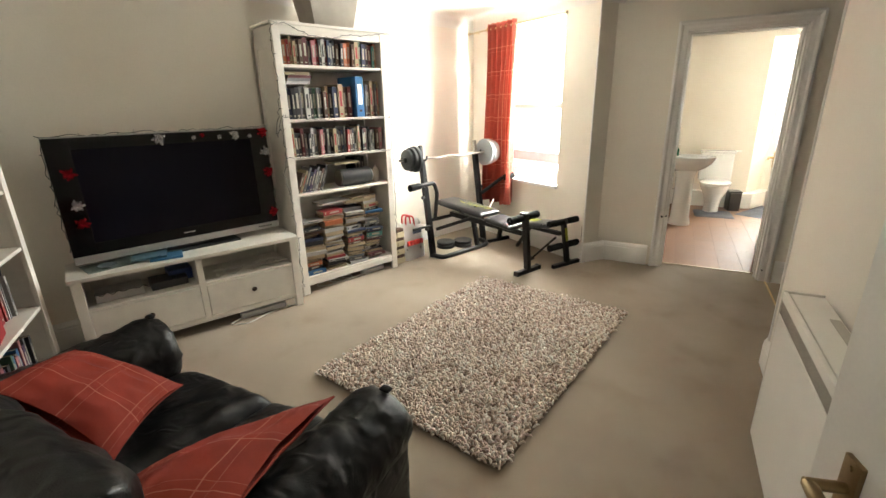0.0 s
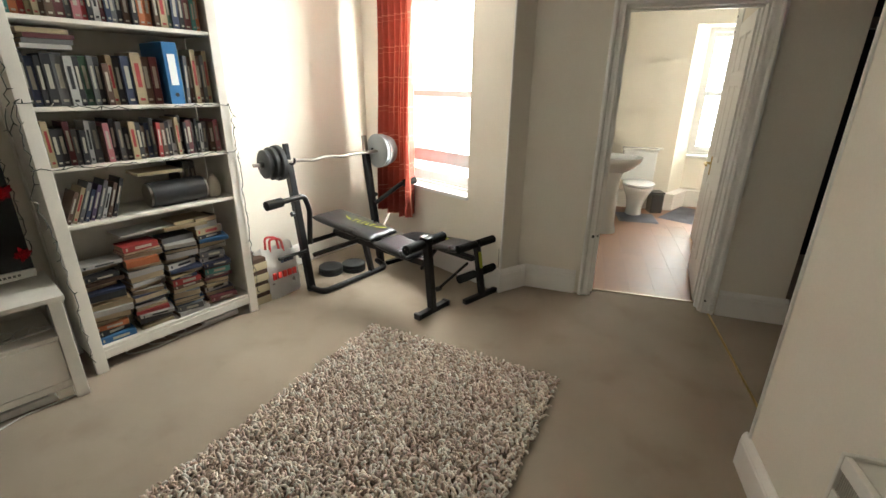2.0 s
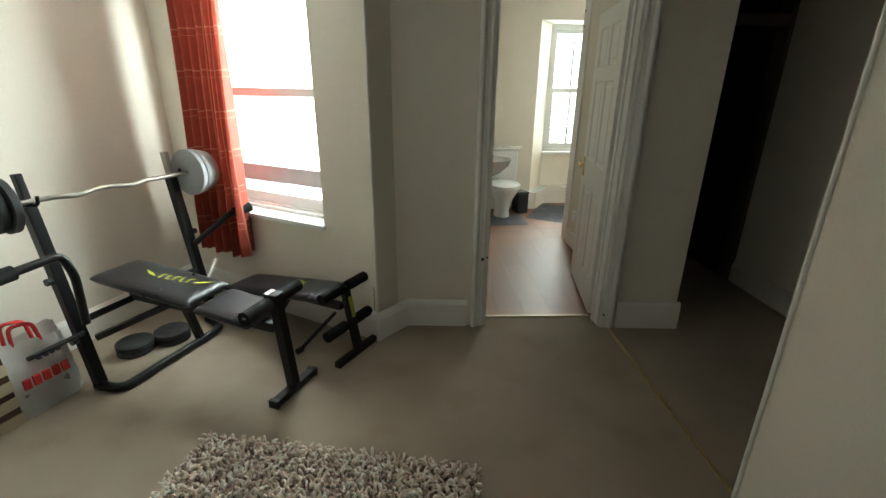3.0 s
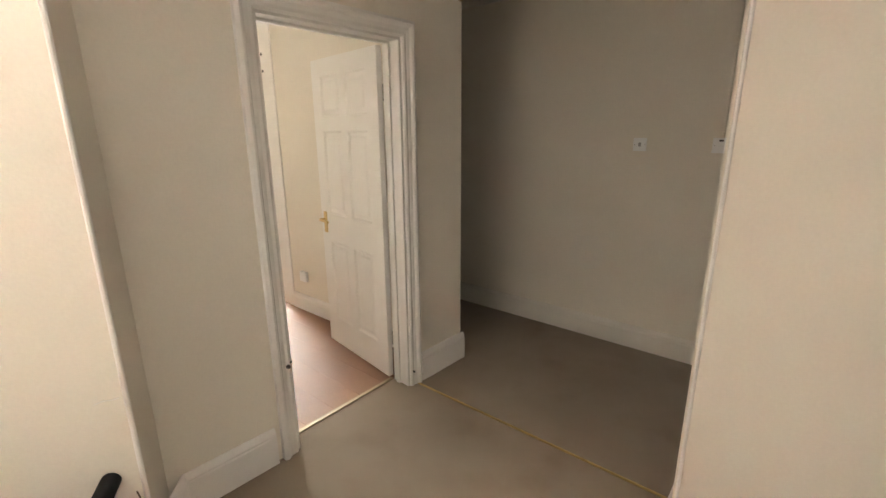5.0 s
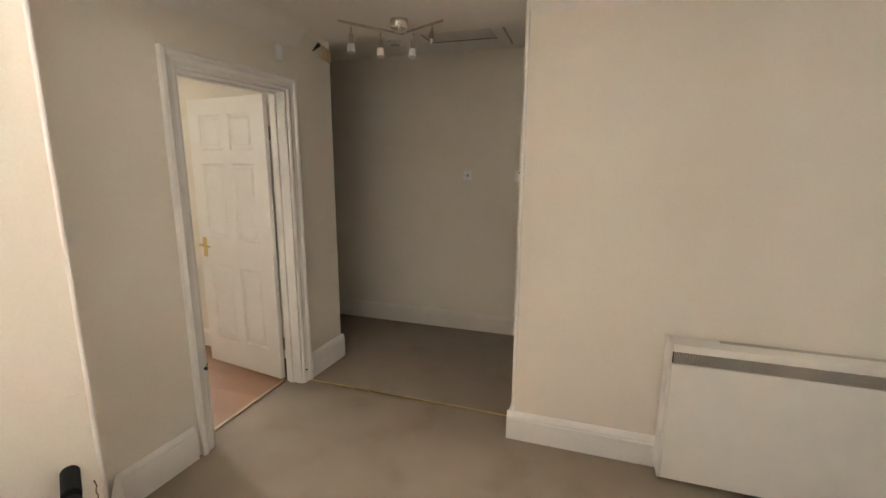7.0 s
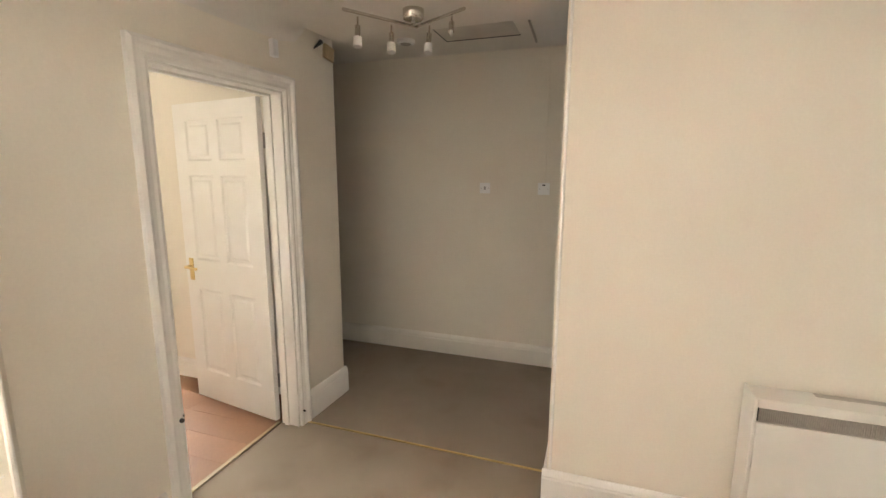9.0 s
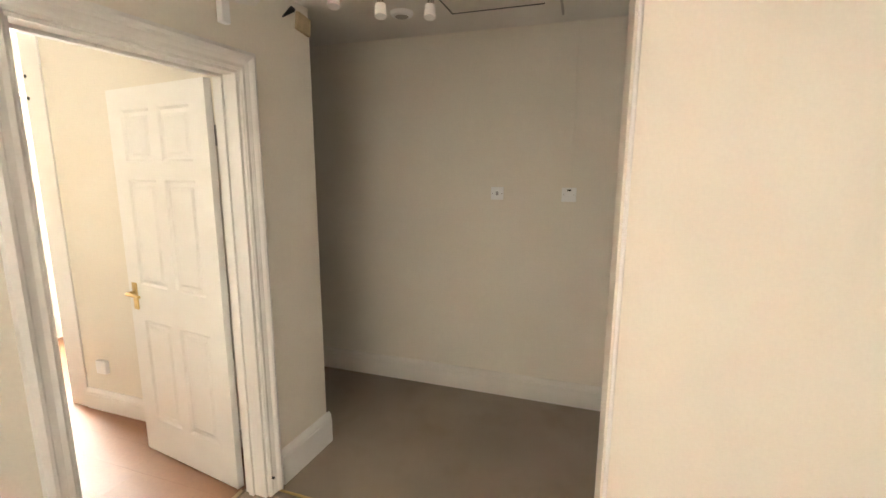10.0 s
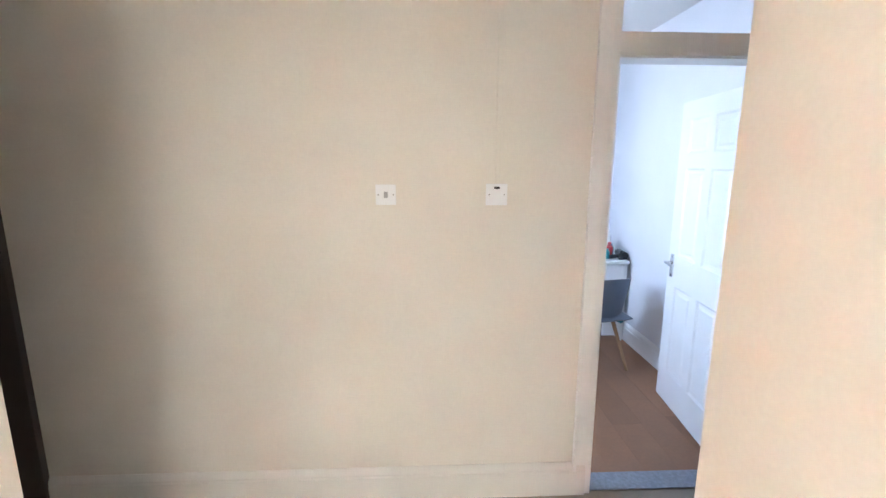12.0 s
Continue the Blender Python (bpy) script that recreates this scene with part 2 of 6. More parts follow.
# bathroom
PLANK = material("laminate_plank", (0.28, 0.140, 0.070), 0.5, var=0.05, scale=5, fine=60, bump=0.04, second=(0.24, 0.118, 0.058))
_n, _l = PLANK.node_tree.nodes, PLANK.node_tree.links
_oi, _mp, _hs = _n.new("ShaderNodeObjectInfo"), _n.new("ShaderNodeMapRange"), _n.new("ShaderNodeHueSaturation")
_mp.inputs[3].default_value, _mp.inputs[4].default_value = 0.88, 1.12
_l.new(_oi.outputs["Random"], _mp.inputs[0])
_l.new(_mp.outputs[0], _hs.inputs["Value"])
_old = _n["Principled BSDF"].inputs["Base Color"].links[0].from_socket
_l.new(_old, _hs.inputs["Color"])
_l.new(_hs.outputs[0], _n["Principled BSDF"].inputs["Base Color"])
LAMINATE = material("reddish_laminate", (0.33, 0.165, 0.10), 0.45, var=0.05, scale=7, fine=90, bump=0.05, second=(0.29, 0.14, 0.075))
bath_floor = setting("floor_bathroom", prism(nb(), [(-0.95, 5.497), (0.52, 5.497), (0.52, 7.14), (2.0, 7.14), (2.0, 9.1), (-0.95, 9.1)], -0.1, 0.0), LAMINATE, "reddish brown wood laminate floor", "floor")
def planks(floor, x0, x1, y0, y1, z, along, seed, keep):
    """Laminate boards laid on a floor, each one a part of it."""
    r = random.Random(seed)
    meshes = {}
    w, n = 0.190, 1.25
    a0, a1, b0, b1 = (x0, x1, y0, y1) if along == "y" else (y0, y1, x0, x1)
    a = a0
    while a < a1 - 0.02:
        aw = min(w, a1 - a)
        b = b0 - r.uniform(0, n)
        while b < b1:
            lo, hi = max(b, b0), min(b + n, b1)
            ca, cb = a + aw / 2, (lo + hi) / 2
            cx, cy = (ca, cb) if along == "y" else (cb, ca)
            if hi - lo > 0.05 and keep(cx, cy):
                key = (round(aw, 3), round(hi - lo, 2), along)
                if key not in meshes:
                    bm = nb()
                    hx, hy = (aw / 2, (hi - lo) / 2) if along == "y" else ((hi - lo) / 2, aw / 2)
                    box(bm, -hx + 0.0004, hx - 0.0004, -hy + 0.0004, hy - 0.0004, 0, 0.004)
                    meshes[key] = mesh_of("plank", bm, PLANK)
                ob = new("plank", meshes[key])
                ob.location = (cx, cy, z)
                ob.parent = floor
            b += n
        a += w


wall("wall_bath_west", (-0.86, 5.52), (-0.86, 8.6), 0.1, 2.7)
wall("wall_bath_back", (-0.86, 8.5), (0.36, 8.5), 0.1, 2.7)
wall("wall_bath_splay", (0.36, 8.5), (0.575, 8.86), 0.1, 2.26)
wall("wall_bath_window", (0.575, 8.86), (1.7, 8.86), 0.3, 2.26, holes=[(0.0, 0.66, 0.66, 2.26)])
setting("wall_bath_lintel", box(nb(), 0.36, 1.7, 8.5, 9.16, 2.26, 2.7), WALL, "cream painted plaster over the window recess", "wall")
wall("wall_bath_partition", (0.464, 5.45), (0.464, 7.10), -0.055, 2.7)
wall("wall_bath_return", (0.53, 7.25), (1.7, 7.25), -0.15, 2.7)
wall("wall_bath_east", (1.7, 7.1), (1.7, 9.16), -0.1, 2.7)
setting("ceiling_bathroom", box(nb(), -1.0, 1.8, 5.53, 9.16, 2.66, 2.75), CEIL, "plain bathroom ceiling", "ceiling")
# bedroom
bed_floor = setting("floor_bedroom", box(nb(), 1.62, 4.7, 1.2, 5.0, -0.1, 0.0), LAMINATE, "reddish brown wood laminate floor", "floor")
wall("wall_bed_north", (1.69, 4.6), (4.05, 4.6), 0.1, 2.7, holes=[(0.5, 1.6, 0.9, 2.3)], mat=WALL_WHITE, label="white painted bedroom wall")
wall("wall_bed_south", (1.69, 2.50), (4.05, 2.50), -0.1, 2.7, mat=WALL_WHITE, label="white painted bedroom wall")
wall("wall_bed_east", (4.0, 2.3), (4.0, 4.7), -0.1, 2.7, mat=WALL_WHITE, label="white painted bedroom wall")
setting("ceiling_bedroom", box(nb(), 1.69, 4.15, 2.2, 4.8, 2.66, 2.75), CEIL, "plain bedroom ceiling", "ceiling")


def bath_keep(x, y):
    return y > 7.3 or x < 0.44


planks(bath_floor, -0.88, 0.45, 5.50, 7.18, 0.0, "y", 1, lambda x, y: True)
planks(bath_floor, -0.88, 1.68, 7.18, 8.70, 0.0, "y", 2, lambda x, y: True)
planks(bed_floor, 1.64, 3.99, 2.43, 4.58, 0.0, "x", 3, lambda x, y: True)



# ---- skirtings, frames and doors ----
NW0, NW1 = Vector((-1.15, 5.405, 0)), Vector((0.648, 5.322, 0))
skirting((0, 0.7), (0, 3.80), 1, 0.17, 0, 0.022)
skirting((0, 3.80), (0.40, 3.80), 1, 0.17, 0, 0)
skirting((-1.15, 5.405), (-0.745, 5.386), -1, 0.19, 0, 0)
skirting((0.250, 5.340), (0.648, 5.322), -1, 0.19, 0, 0.022)
skirting((0.648, 5.322), (0.648, 6.25), -1, 0.19, 0, 0)
skirting(tuple(PIER[:2]), tuple(CORNER[:2]), 1, 0.19, 0.022, 0)
skirting(tuple(PIER[:2]), (-1.145, 5.41), -1, 0.19, 0.022, 0)
skirting(tuple(CORNER[:2]), lw(-0.955, -0.48)[:2], 1, 0.19)
skirting(lw(-0.955, -0.34)[:2], lw(-4.3, -0.34)[:2], 1, 0.19)
skirting((1.579, 2.3), (1.578, 2.683), 1, 0.17, mat=HALL_TRIM)
skirting((1.575, 3.575), (1.566, 6.25), 1, 0.17, mat=HALL_TRIM)
skirting((0.464, 5.55), (0.464, 7.095), 1, 0.15)
# the pipe boxing along the bathroom's back wall and into the window recess
bm = prism(nb(), [(-0.86, 8.40), (0.43, 8.40), (0.63, 8.73), (1.70, 8.73), (1.70, 8.858), (0.575, 8.858), (0.36, 8.498), (-0.86, 8.498)], 0.0, 0.205)
prism(bm, [(-0.86, 8.388), (0.437, 8.388), (0.637, 8.718), (1.70, 8.718), (1.70, 8.858), (0.575, 8.858), (0.36, 8.498), (-0.86, 8.498)], 0.206, 0.222)
setting("baseboard", bm, TRIM, "white painted pipe boxing with a flat top along the bathroom wall", "skirting board")
skirting((1.69, 2.50), (4.0, 2.50), 1, 0.17)
skirting((4.0, 2.42), (4.0, 4.6), 1, 0.17)


def architrave(m, x0, x1, top, w=0.10, name="door_frame", side=-1):
    """A moulded frame on the face y = 0 of m round the opening x0 to x1; it stands out to side."""
    bm = nb()
    prof = [(0, 0), (0, 0.012), (0.12 * w, 0.018), (0.3 * w, 0.016), (0.55 * w, 0.020), (0.66 * w, 0.030), (0.8 * w, 0.034), (w, 0.026), (w, 0)]
    stations = [(x0, 0, -1, 0), (x0, top, -1, 1), (x1, top, 1, 1), (x1, 0, 1, 0)]
    rings = [[bm.verts.new(m @ Vector((x + sx * d, side * h, z + sz * d))) for d, h in prof] for x, z, sx, sz in stations]
    k = len(prof)
    for a, b in zip(rings, rings[1:]):
        for i in range(k):
            bm.faces.new((a[i], a[(i + 1) % k], b[(i + 1) % k], b[i]))
    bm.faces.new(rings[0])
    bm.faces.new(rings[-1][::-1])
    bmesh.ops.recalc_face_normals(bm, faces=bm.faces)
    return setting(name, bm, TRIM, "white gloss painted moulded door architrave", "door frame")


def lining(m, x0, x1, top, depth, t=0.02, stop=0.07, y0=0.0):
    """The boards that line an opening, with a door stop."""
    def piece(a, b, c, d, e, f):
        setting("door_lining", box(nb(), a, b, c, d, e, f, 0.001, m), TRIM, "white gloss painted door lining board", "door frame")

    for a, b in ((x0, x0 + t), (x1 - t, x1)):
        piece(a, b, y0, y0 + depth, 0, top - t)
    piece(x0, x1, y0, y0 + depth, top - t, top)
    for a, b in ((x0 + t, x0 + t + 0.012), (x1 - t - 0.012, x1 - t)):
        piece(a, b, y0 + stop, y0 + stop + 0.03, 0, top - t - 0.012)
    piece(x0 + t, x1 - t, y0 + stop, y0 + stop + 0.03, top - t - 0.012, top - t)


mN, _ = frame_at((-1.13, 5.403), (0.648, 5.322))
architrave(mN, 0.495, 1.285, 2.035, 0.082)
lining(mN, 0.49, 1.29, 2.042, 0.13)
architrave(mN @ Matrix.Translation((0, 0.13, 0)), 0.495, 1.285, 2.035, 0.06, side=1)
marks = nb()
rod(marks, mN @ Vector((0.475, -0.036, 0.49)), mN @ Vector((0.475, -0.026, 0.49)), 0.010)
rod(marks, mN @ Vector((0.500, 0.01, 0.49)), mN @ Vector((0.512, 0.01, 0.49)), 0.012)
rod(marks, mN @ Vector((1.300, -0.03, 0.10)), mN @ Vector((1.300, -0.018, 0.10)), 0.006)
for z in (2.05, 2.18):
    rod(marks, (0.448, 7.24, z), (0.453, 7.24, z), 0.011)
setting("screw_hole", marks, BLACK_PLASTIC, "dark screw holes in the white door frame", "screw hole")


def panel_door(name, label, width, height=1.96, handle=BRASS, metal_label="worn brass lever handle", hz=0.93):
    """A six-panel moulded door; hinge at x = 0, faces at y = 0 and 0.035."""
    d = tagged(new(name), label, "door", "", "structure")
    bm = nb()
    xs = [0, 0.115, width / 2 - 0.035, width / 2 + 0.035, width - 0.115, width]
    zs = [0, 0.21, 0.80, 1.00, 1.50 + 0.06, 1.65, height - 0.105, height]
    t = 0.035
    for i in range(5):
        for j in range(7):
            hole = i in (1, 3) and j in (1, 3, 5)
            x0, x1, z0, z1 = xs[i], xs[i + 1], zs[j], zs[j + 1]
            if not hole:
                box(bm, x0, x1, 0, t, z0, z1)
                continue
            for y, s in ((0, 1), (t, -1)):
                loops = []
                for e, dep in ((0, 0), (0.012, 0.009), (0.03, 0.009), (0.045, 0.003)):
                    loops.append([bm.verts.new((a, y + s * dep, b)) for a, b in ((x0 + e, z0 + e), (x1 - e, z0 + e), (x1 - e, z1 - e), (x0 + e, z1 - e))])
                for a, b in zip(loops, loops[1:]):
                    for k in range(4):
                        f = (a[k], a[(k + 1) % 4], b[(k + 1) % 4], b[k])
                        bm.faces.new(f if s > 0 else f[::-1])
                bm.faces.new(loops[-1] if s > 0 else loops[-1][::-1])
    bmesh.ops.remove_doubles(bm, verts=bm.verts, dist=0.0002)
    part("door_leaf", bm, TRIM, d, "white painted six-panel door leaf")
    hx = width - 0.06
    for y, s in ((0, -1), (t, 1)):
        h = nb()
        box(h, hx - 0.02, hx + 0.02, min(y, y + s * 0.007), max(y, y + s * 0.007), hz - 0.075, hz + 0.075, 0.002)
        rod(h, (hx, y, hz + 0.02), (hx, y + s * 0.05, hz + 0.02), 0.010)
        tube(h, bend([(hx, y + s * 0.045, hz + 0.02), (hx - 0.03, y + s * 0.05, hz + 0.022), (hx - 0.11, y + s * 0.046, hz + 0.016)], 4), 0.0095, 10)
        for dz in (-0.06, 0.06):
            rod(h, (hx, y + s * 0.006, hz + dz), (hx, y + s * 0.009, hz + dz), 0.005, 8)
        part("door_handle", h, handle, d, metal_label, smooth=True)
    for z in (0.22, 1.72):
        h = nb()
        box(h, -0.012, 0.03, -0.004, 0.0, z, z + 0.09)
        rod(h, (-0.006, -0.006, z), (-0.006, -0.006, z + 0.09), 0.006, 8)
        part("hinge", h, STEEL, d, "dull steel butt hinge")
    return d


d1 = panel_door("door_1", "open white six-panel door to the bathroom", 0.775, 2.008)
d1.matrix_world = pose(0.170, 5.512, 0.008, 0, 0, 81.5)
d2 = panel_door("door_2", "open white six-panel entrance door beside the storage heater", 0.76, hz=1.02, handle=material("aged_brass", (0.36, 0.26, 0.14), 0.35, metal=1.0, var=0.06))
d2.matrix_world = pose(-0.175, 0.83, 0.008, 0, 0, 105.3)
for c in d2.children:
    if c.name.startswith("door_handle"):
        c.scale, c.location = (0.75, 1.0, 0.75), (0.165, 0.0, 0.272)
d3 = panel_door("door_3", "open white six-panel bedroom door with a steel handle", 0.76, handle=CHROME, metal_label="chrome lever handle")
d3.matrix_world = pose(1.761, 2.758, 0.012, 0, 0, -6.3)

# bedroom door frame with its fanlight
mF, _ = frame_at((1.58, 2.0), (1.565, 6.6))
bm = nb()
for a, b in ((0.74, 0.77), (1.545, 1.575)):
    box(bm, a, b, -0.12, 0.012, 0, 2.42, 0.001, mF)
box(bm, 0.77, 1.545, -0.12, 0.004, 2.38, 2.42, 0.001, mF)
box(bm, 0.77, 1.545, -0.12, 0.008, 2.025, 2.125, 0.002, mF)
box(bm, 0.77, 1.545, 0.008, 0.02, 2.03, 2.045, 0.002, mF)
setting("door_frame", bm, TRIM, "cream painted bedroom door frame with a fanlight over it", "door frame")
bm = nb()
box(bm, 1.575, 1.62, 0, 0.014, 0, 2.47, 0.003, mF)
box(bm, 1.62, 1.638, 0, 0.02, 0, 2.47, 0.003, mF)
box(bm, 0.685, 0.74, 0, 0.014, 0, 2.47, 0.003, mF)
box(bm, 0.74, 1.575, 0, 0.014, 2.42, 2.47, 0.003, mF)
setting("door_frame", bm, TRIM, "cream painted bedroom door architrave", "door frame")
# unlit doorway at the corridor's end
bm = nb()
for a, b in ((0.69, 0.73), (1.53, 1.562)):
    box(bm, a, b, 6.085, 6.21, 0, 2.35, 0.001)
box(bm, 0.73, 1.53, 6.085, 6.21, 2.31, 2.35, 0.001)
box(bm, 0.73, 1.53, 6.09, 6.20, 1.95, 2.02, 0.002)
# brown frame, its colour deepened to hold the shade of the unlit doorway
UNLIT_BROWN = material("unlit_brown_wood", (0.10, 0.075, 0.06), 0.5, var=0.05)
setting("door_frame", bm, UNLIT_BROWN, "brown door frame with a fanlight, darkened in colour as unlit", "door frame")
# near-black colour stands in for the lack of light in the room beyond
UNLIT_DARK = material("unlit_dark", (0.02, 0.019, 0.03), 0.9, var=0.1)
wall("wall_store", (1.62, 7.02), (0.6, 7.02), -0.04, 2.5, mat=UNLIT_DARK, label="back wall of the unlit store, its darkness put into the colour")
wall("wall_store_side", (1.555, 6.215), (1.555, 7.02), 0.03, 2.5, mat=UNLIT_DARK, label="side wall of the unlit store, its darkness put into the colour")
wall("wall_store_west", (0.60, 6.205), (0.60, 7.02), 0.06, 2.5, mat=UNLIT_DARK, label="side wall of the unlit store, its darkness put into the colour")
setting("ceiling_store", box(nb(), 0.52, 1.6, 6.205, 7.08, 2.40, 2.5), UNLIT_DARK, "unlit store ceiling, its darkness put into the colour", "ceiling")
box_jamb = box(nb(), 0.452, 0.53, 7.10, 7.265, 0, 2.655, 0.004)
setting("door_frame", box_jamb, TRIM, "white painted jamb at the end of the bathroom passage", "door frame")

# corner bead on the pier and on the east wall
bm = nb()
tube(bm, [(-0.004, 3.785, 0.17), (-0.004, 3.785, 2.43)], 0.007, 10)
setting("trim", bm, TRIM, "cream painted rounded corner bead", "trim", smooth=True)
bm = nb()
tube(bm, [(PIER.x, PIER.y - 0.002, 0.19), (PIER.x, PIER.y - 0.002, 2.43)], 0.009, 8)
setting("trim", bm, TRIM, "thin painted bead on the pier's corner", "trim", smooth=True)

# metal threshold strips
bm = nb()
box(bm, 0.199, 0.213, 3.80, 5.335, 0, 0.005, 0.002)
setting("threshold_strip", bm, BRASS, "narrow brass carpet strip across the opening", "carpet strip")
bm = nb()
box(bm, -0.622, 0.140, 5.482, 5.506, 0, 0.0075, 0.002)
setting("threshold_strip", bm, material("dull_strip", (0.50, 0.40, 0.27), 0.5, metal=1.0, var=0.06), "narrow brass door strip between carpet and laminate", "carpet strip")
GREY_MAT = material("grey_vinyl", (0.30, 0.32, 0.36), 0.7, var=0.1, scale=60, fine=300)
setting("threshold_mat", box(nb(), 1.575, 1.70, 2.775, 3.54, 0.004, 0.009, 0.001), GREY_MAT, "speckled grey vinyl strip in the bedroom doorway", "mat")

# ---- switches, cable and ceiling things ----
PLATE = material("white_plastic", (0.88, 0.88, 0.87), 0.3, var=0.01, bump=0.0)


def far_x(y):
    return 1.58 - 0.015 * (y - 2.0) / 4.6


def plate(name, label, y, z, s=0.086):
    t = thing(name, label, "switch", (far_x(y), y, z))
    part("switch_plate", box(nb(), -0.010, 0, -s / 2, s / 2, -s / 2, s / 2, 0.003), PLATE, t)
    for dy in (-0.032, 0.032):
        part("screw", rod(nb(), (-0.0115, dy, 0), (-0.0095, dy, 0), 0.003, 10), STEEL, t)
    return t


sw = plate("light_switch", "square white light switch on the cream hall wall", 4.511, 1.466)
part("rocker", box(nb(), -0.0145, -0.010, -0.008, 0.008, -0.013, 0.013, 0.001), material("grey_rocker", (0.45, 0.44, 0.43), 0.4), sw, "grey rocker")
sp = plate("fused_spur", "square white fused spur below a vertical cable cover", 4.039, 1.466)
part("back_box", box(nb(), -0.0095, 0, -0.046, 0.046, -0.046, 0.046, 0.002), PLATE, sp)
part("indicator", box(nb(), -0.013, -0.010, -0.012, 0.012, 0.024, 0.034, 0.001), BLACK_PLASTIC, sp, "black indicator window")
bm = box(nb(), far_x(4.04) - 0.010, far_x(4.04), 4.028, 4.046, 1.512, HALL_H, 0.002)
cable = part("cable_cover", bm, WALL, None, "thin cream cable cover rising from the fused spur")
tagged(cable, category="cable cover")

HATCH = material("hatch_paint", (0.70, 0.66, 0.6), 0.6)
hatch = thing("ceiling_hatch", "cream loft hatch with dark gaps in the hall ceiling", "hatch", (0.93, 4.46, HALL_H))
part("hatch_panel", box(nb(), -0.27, 0.27, -0.26, 0.26, -0.004, 0.0), HATCH, hatch)
bm = nb()
for x0, x1, y0, y1 in ((-0.278, 0.282, 0.2605, 0.268), (0.2705, 0.280, -0.262, 0.2600)):
    box(bm, x0, x1, y0, y1, -0.007, 0)
part("gap", bm, BLACK_PLASTIC, hatch, "dark gap round the hatch")
smoke = thing("smoke_alarm", "round white smoke alarm on the hall ceiling", "smoke alarm", (1.10, 5.0, HALL_H))
part("alarm_body", lathe(nb(), [(0.045, -0.026), (0.060, -0.022), (0.066, -0.010), (0.066, 0)]), PLATE, smoke, smooth=True)
part("alarm_ring", lathe(nb(), [(0.036, -0.029), (0.04, -0.026)]), STEEL, smoke)
stay = thing("ceiling_bracket", "thin grey bar on the hall ceiling", "bracket", (1.35, 4.08, HALL_H))
part("bracket_bar", bar(nb(), (-0.42, 0.02, -0.007), (0.05, 0.035, -0.007), 0.014, 0.014), STEEL, stay)

# door alarm contact and the torn plaster over the bathroom door
con = thing("door_sensor", "small white plastic sensor box over the bathroom door", "sensor", (0.085, 5.345, 2.245))
part("sensor_body", box(nb(), -0.022, 0.022, -0.03, 0, -0.045, 0.045, 0.005), PLATE, con)
RAW = material("raw_plasterboard", (0.62, 0.48, 0.30), 0.9, var=0.08, scale=20, bump=0.6)
tear = thing("torn_plaster", "torn edge of yellowed plasterboard at the ceiling's end", "damaged plaster", (0.50, 5.328, 2.325))
bm = nb()
box(bm, 0.04, 0.145, -0.02, 0, -0.015, 0.07, 0.004, pose(0, 0, 0, 0, 8, 0))
part("board_edge", bm, RAW, tear)
# a row of black rods takes the place of shade inside the hollow
bm = nb()
for i in range(6):
    rod(bm, (-0.05 + i * 0.014, -0.010, 0.012 + 0.011 * i), (-0.048 + i * 0.014, 0.0, 0.010 + 0.010 * i), 0.004 + 0.0022 * i, 7)
part("hollow", bm, BLACK_PLASTIC, tear, "black rods drawn for the shaded hollow in the broken plaster")
# plaster coving round the room
def coving(p0, p1, side, r=0.13, end0=0.0, end1=0.0, mat=None):
    m, length = frame_at(p0, p1)
    bm = nb()
    n, rings = 8, []
    steps = [(-end0, 1.0)] + ([(0, 1.0)] if end0 else []) + [(length - 0.22, 1.0), (length - 0.08, 0.8), (length, 0.25)] if end1 < 0 else [(-end0, 1.0), (length + end1, 1.0)]
    for x, k in steps:
        q = r * k
        pts = [(0.001, CEIL_H + 0.002), (0.001, CEIL_H - q)]
        pts += [(0.001 + q - q * math.cos(a), CEIL_H - q + q * math.sin(a)) for a in [math.pi / 2 * i / n for i in range(1, n + 1)]]
        rings.append([bm.verts.new(m @ Vector((x, side * y, z))) for y, z in pts])
    for a, b in zip(rings, rings[1:]):
        for i in range(len(a)):
            bm.faces.new((a[i], a[(i + 1) % len(a)], b[(i + 1) % len(a)], b[i]))
    bm.faces.new(rings[0])
    bm.faces.new(rings[-1][::-1])
    bmesh.ops.recalc_face_normals(bm, faces=bm.faces)
    return setting("coving", bm, CEIL, "plain cream plaster coving", "coving", smooth=True)


coving((-1.13, 5.403), (0.36, 5.335), -1, end1=-1)
coving((0, 0.68), (0, 3.78), 1)
coving(tuple(PIER[:2]), tuple(CORNER[:2]), 1)
coving(tuple(PIER[:2]), (-1.145, 5.41), -1)
coving(tuple(CORNER[:2]), lw(-0.955, -0.48)[:2], 1)
coving(lw(-0.955, -0.34)[:2], lw(-4.3, -0.34)[:2], 1)
coving((-5.5, 0.68), (0.0, 0.68), 1)

# ---- spotlight bar ----
lamp = thing("ceiling_light", "nickel bar ceiling light with three white shades and one bare bulb", "ceiling light", (0.30, 4.61, CEIL_H))
part("ceiling_rose", lathe(nb(), [(0.050, -0.05), (0.055, -0.044), (0.056, 0)]), NICKEL, lamp, smooth=True)
part("finial", lathe(nb(), [(0.004, -0.075), (0.013, -0.07), (0.013, -0.05)], 14), CHROME, lamp)
bars = nb()
bar(bars, (-0.29, 0.25, -0.062), (0.08, 0.01, -0.062), 0.013, 0.013, 0.002)
bar(bars, (0.08, 0.01, -0.058), (-0.10, -0.31, -0.058), 0.013, 0.013, 0.002)
part("light_bar", bars, NICKEL, lamp)
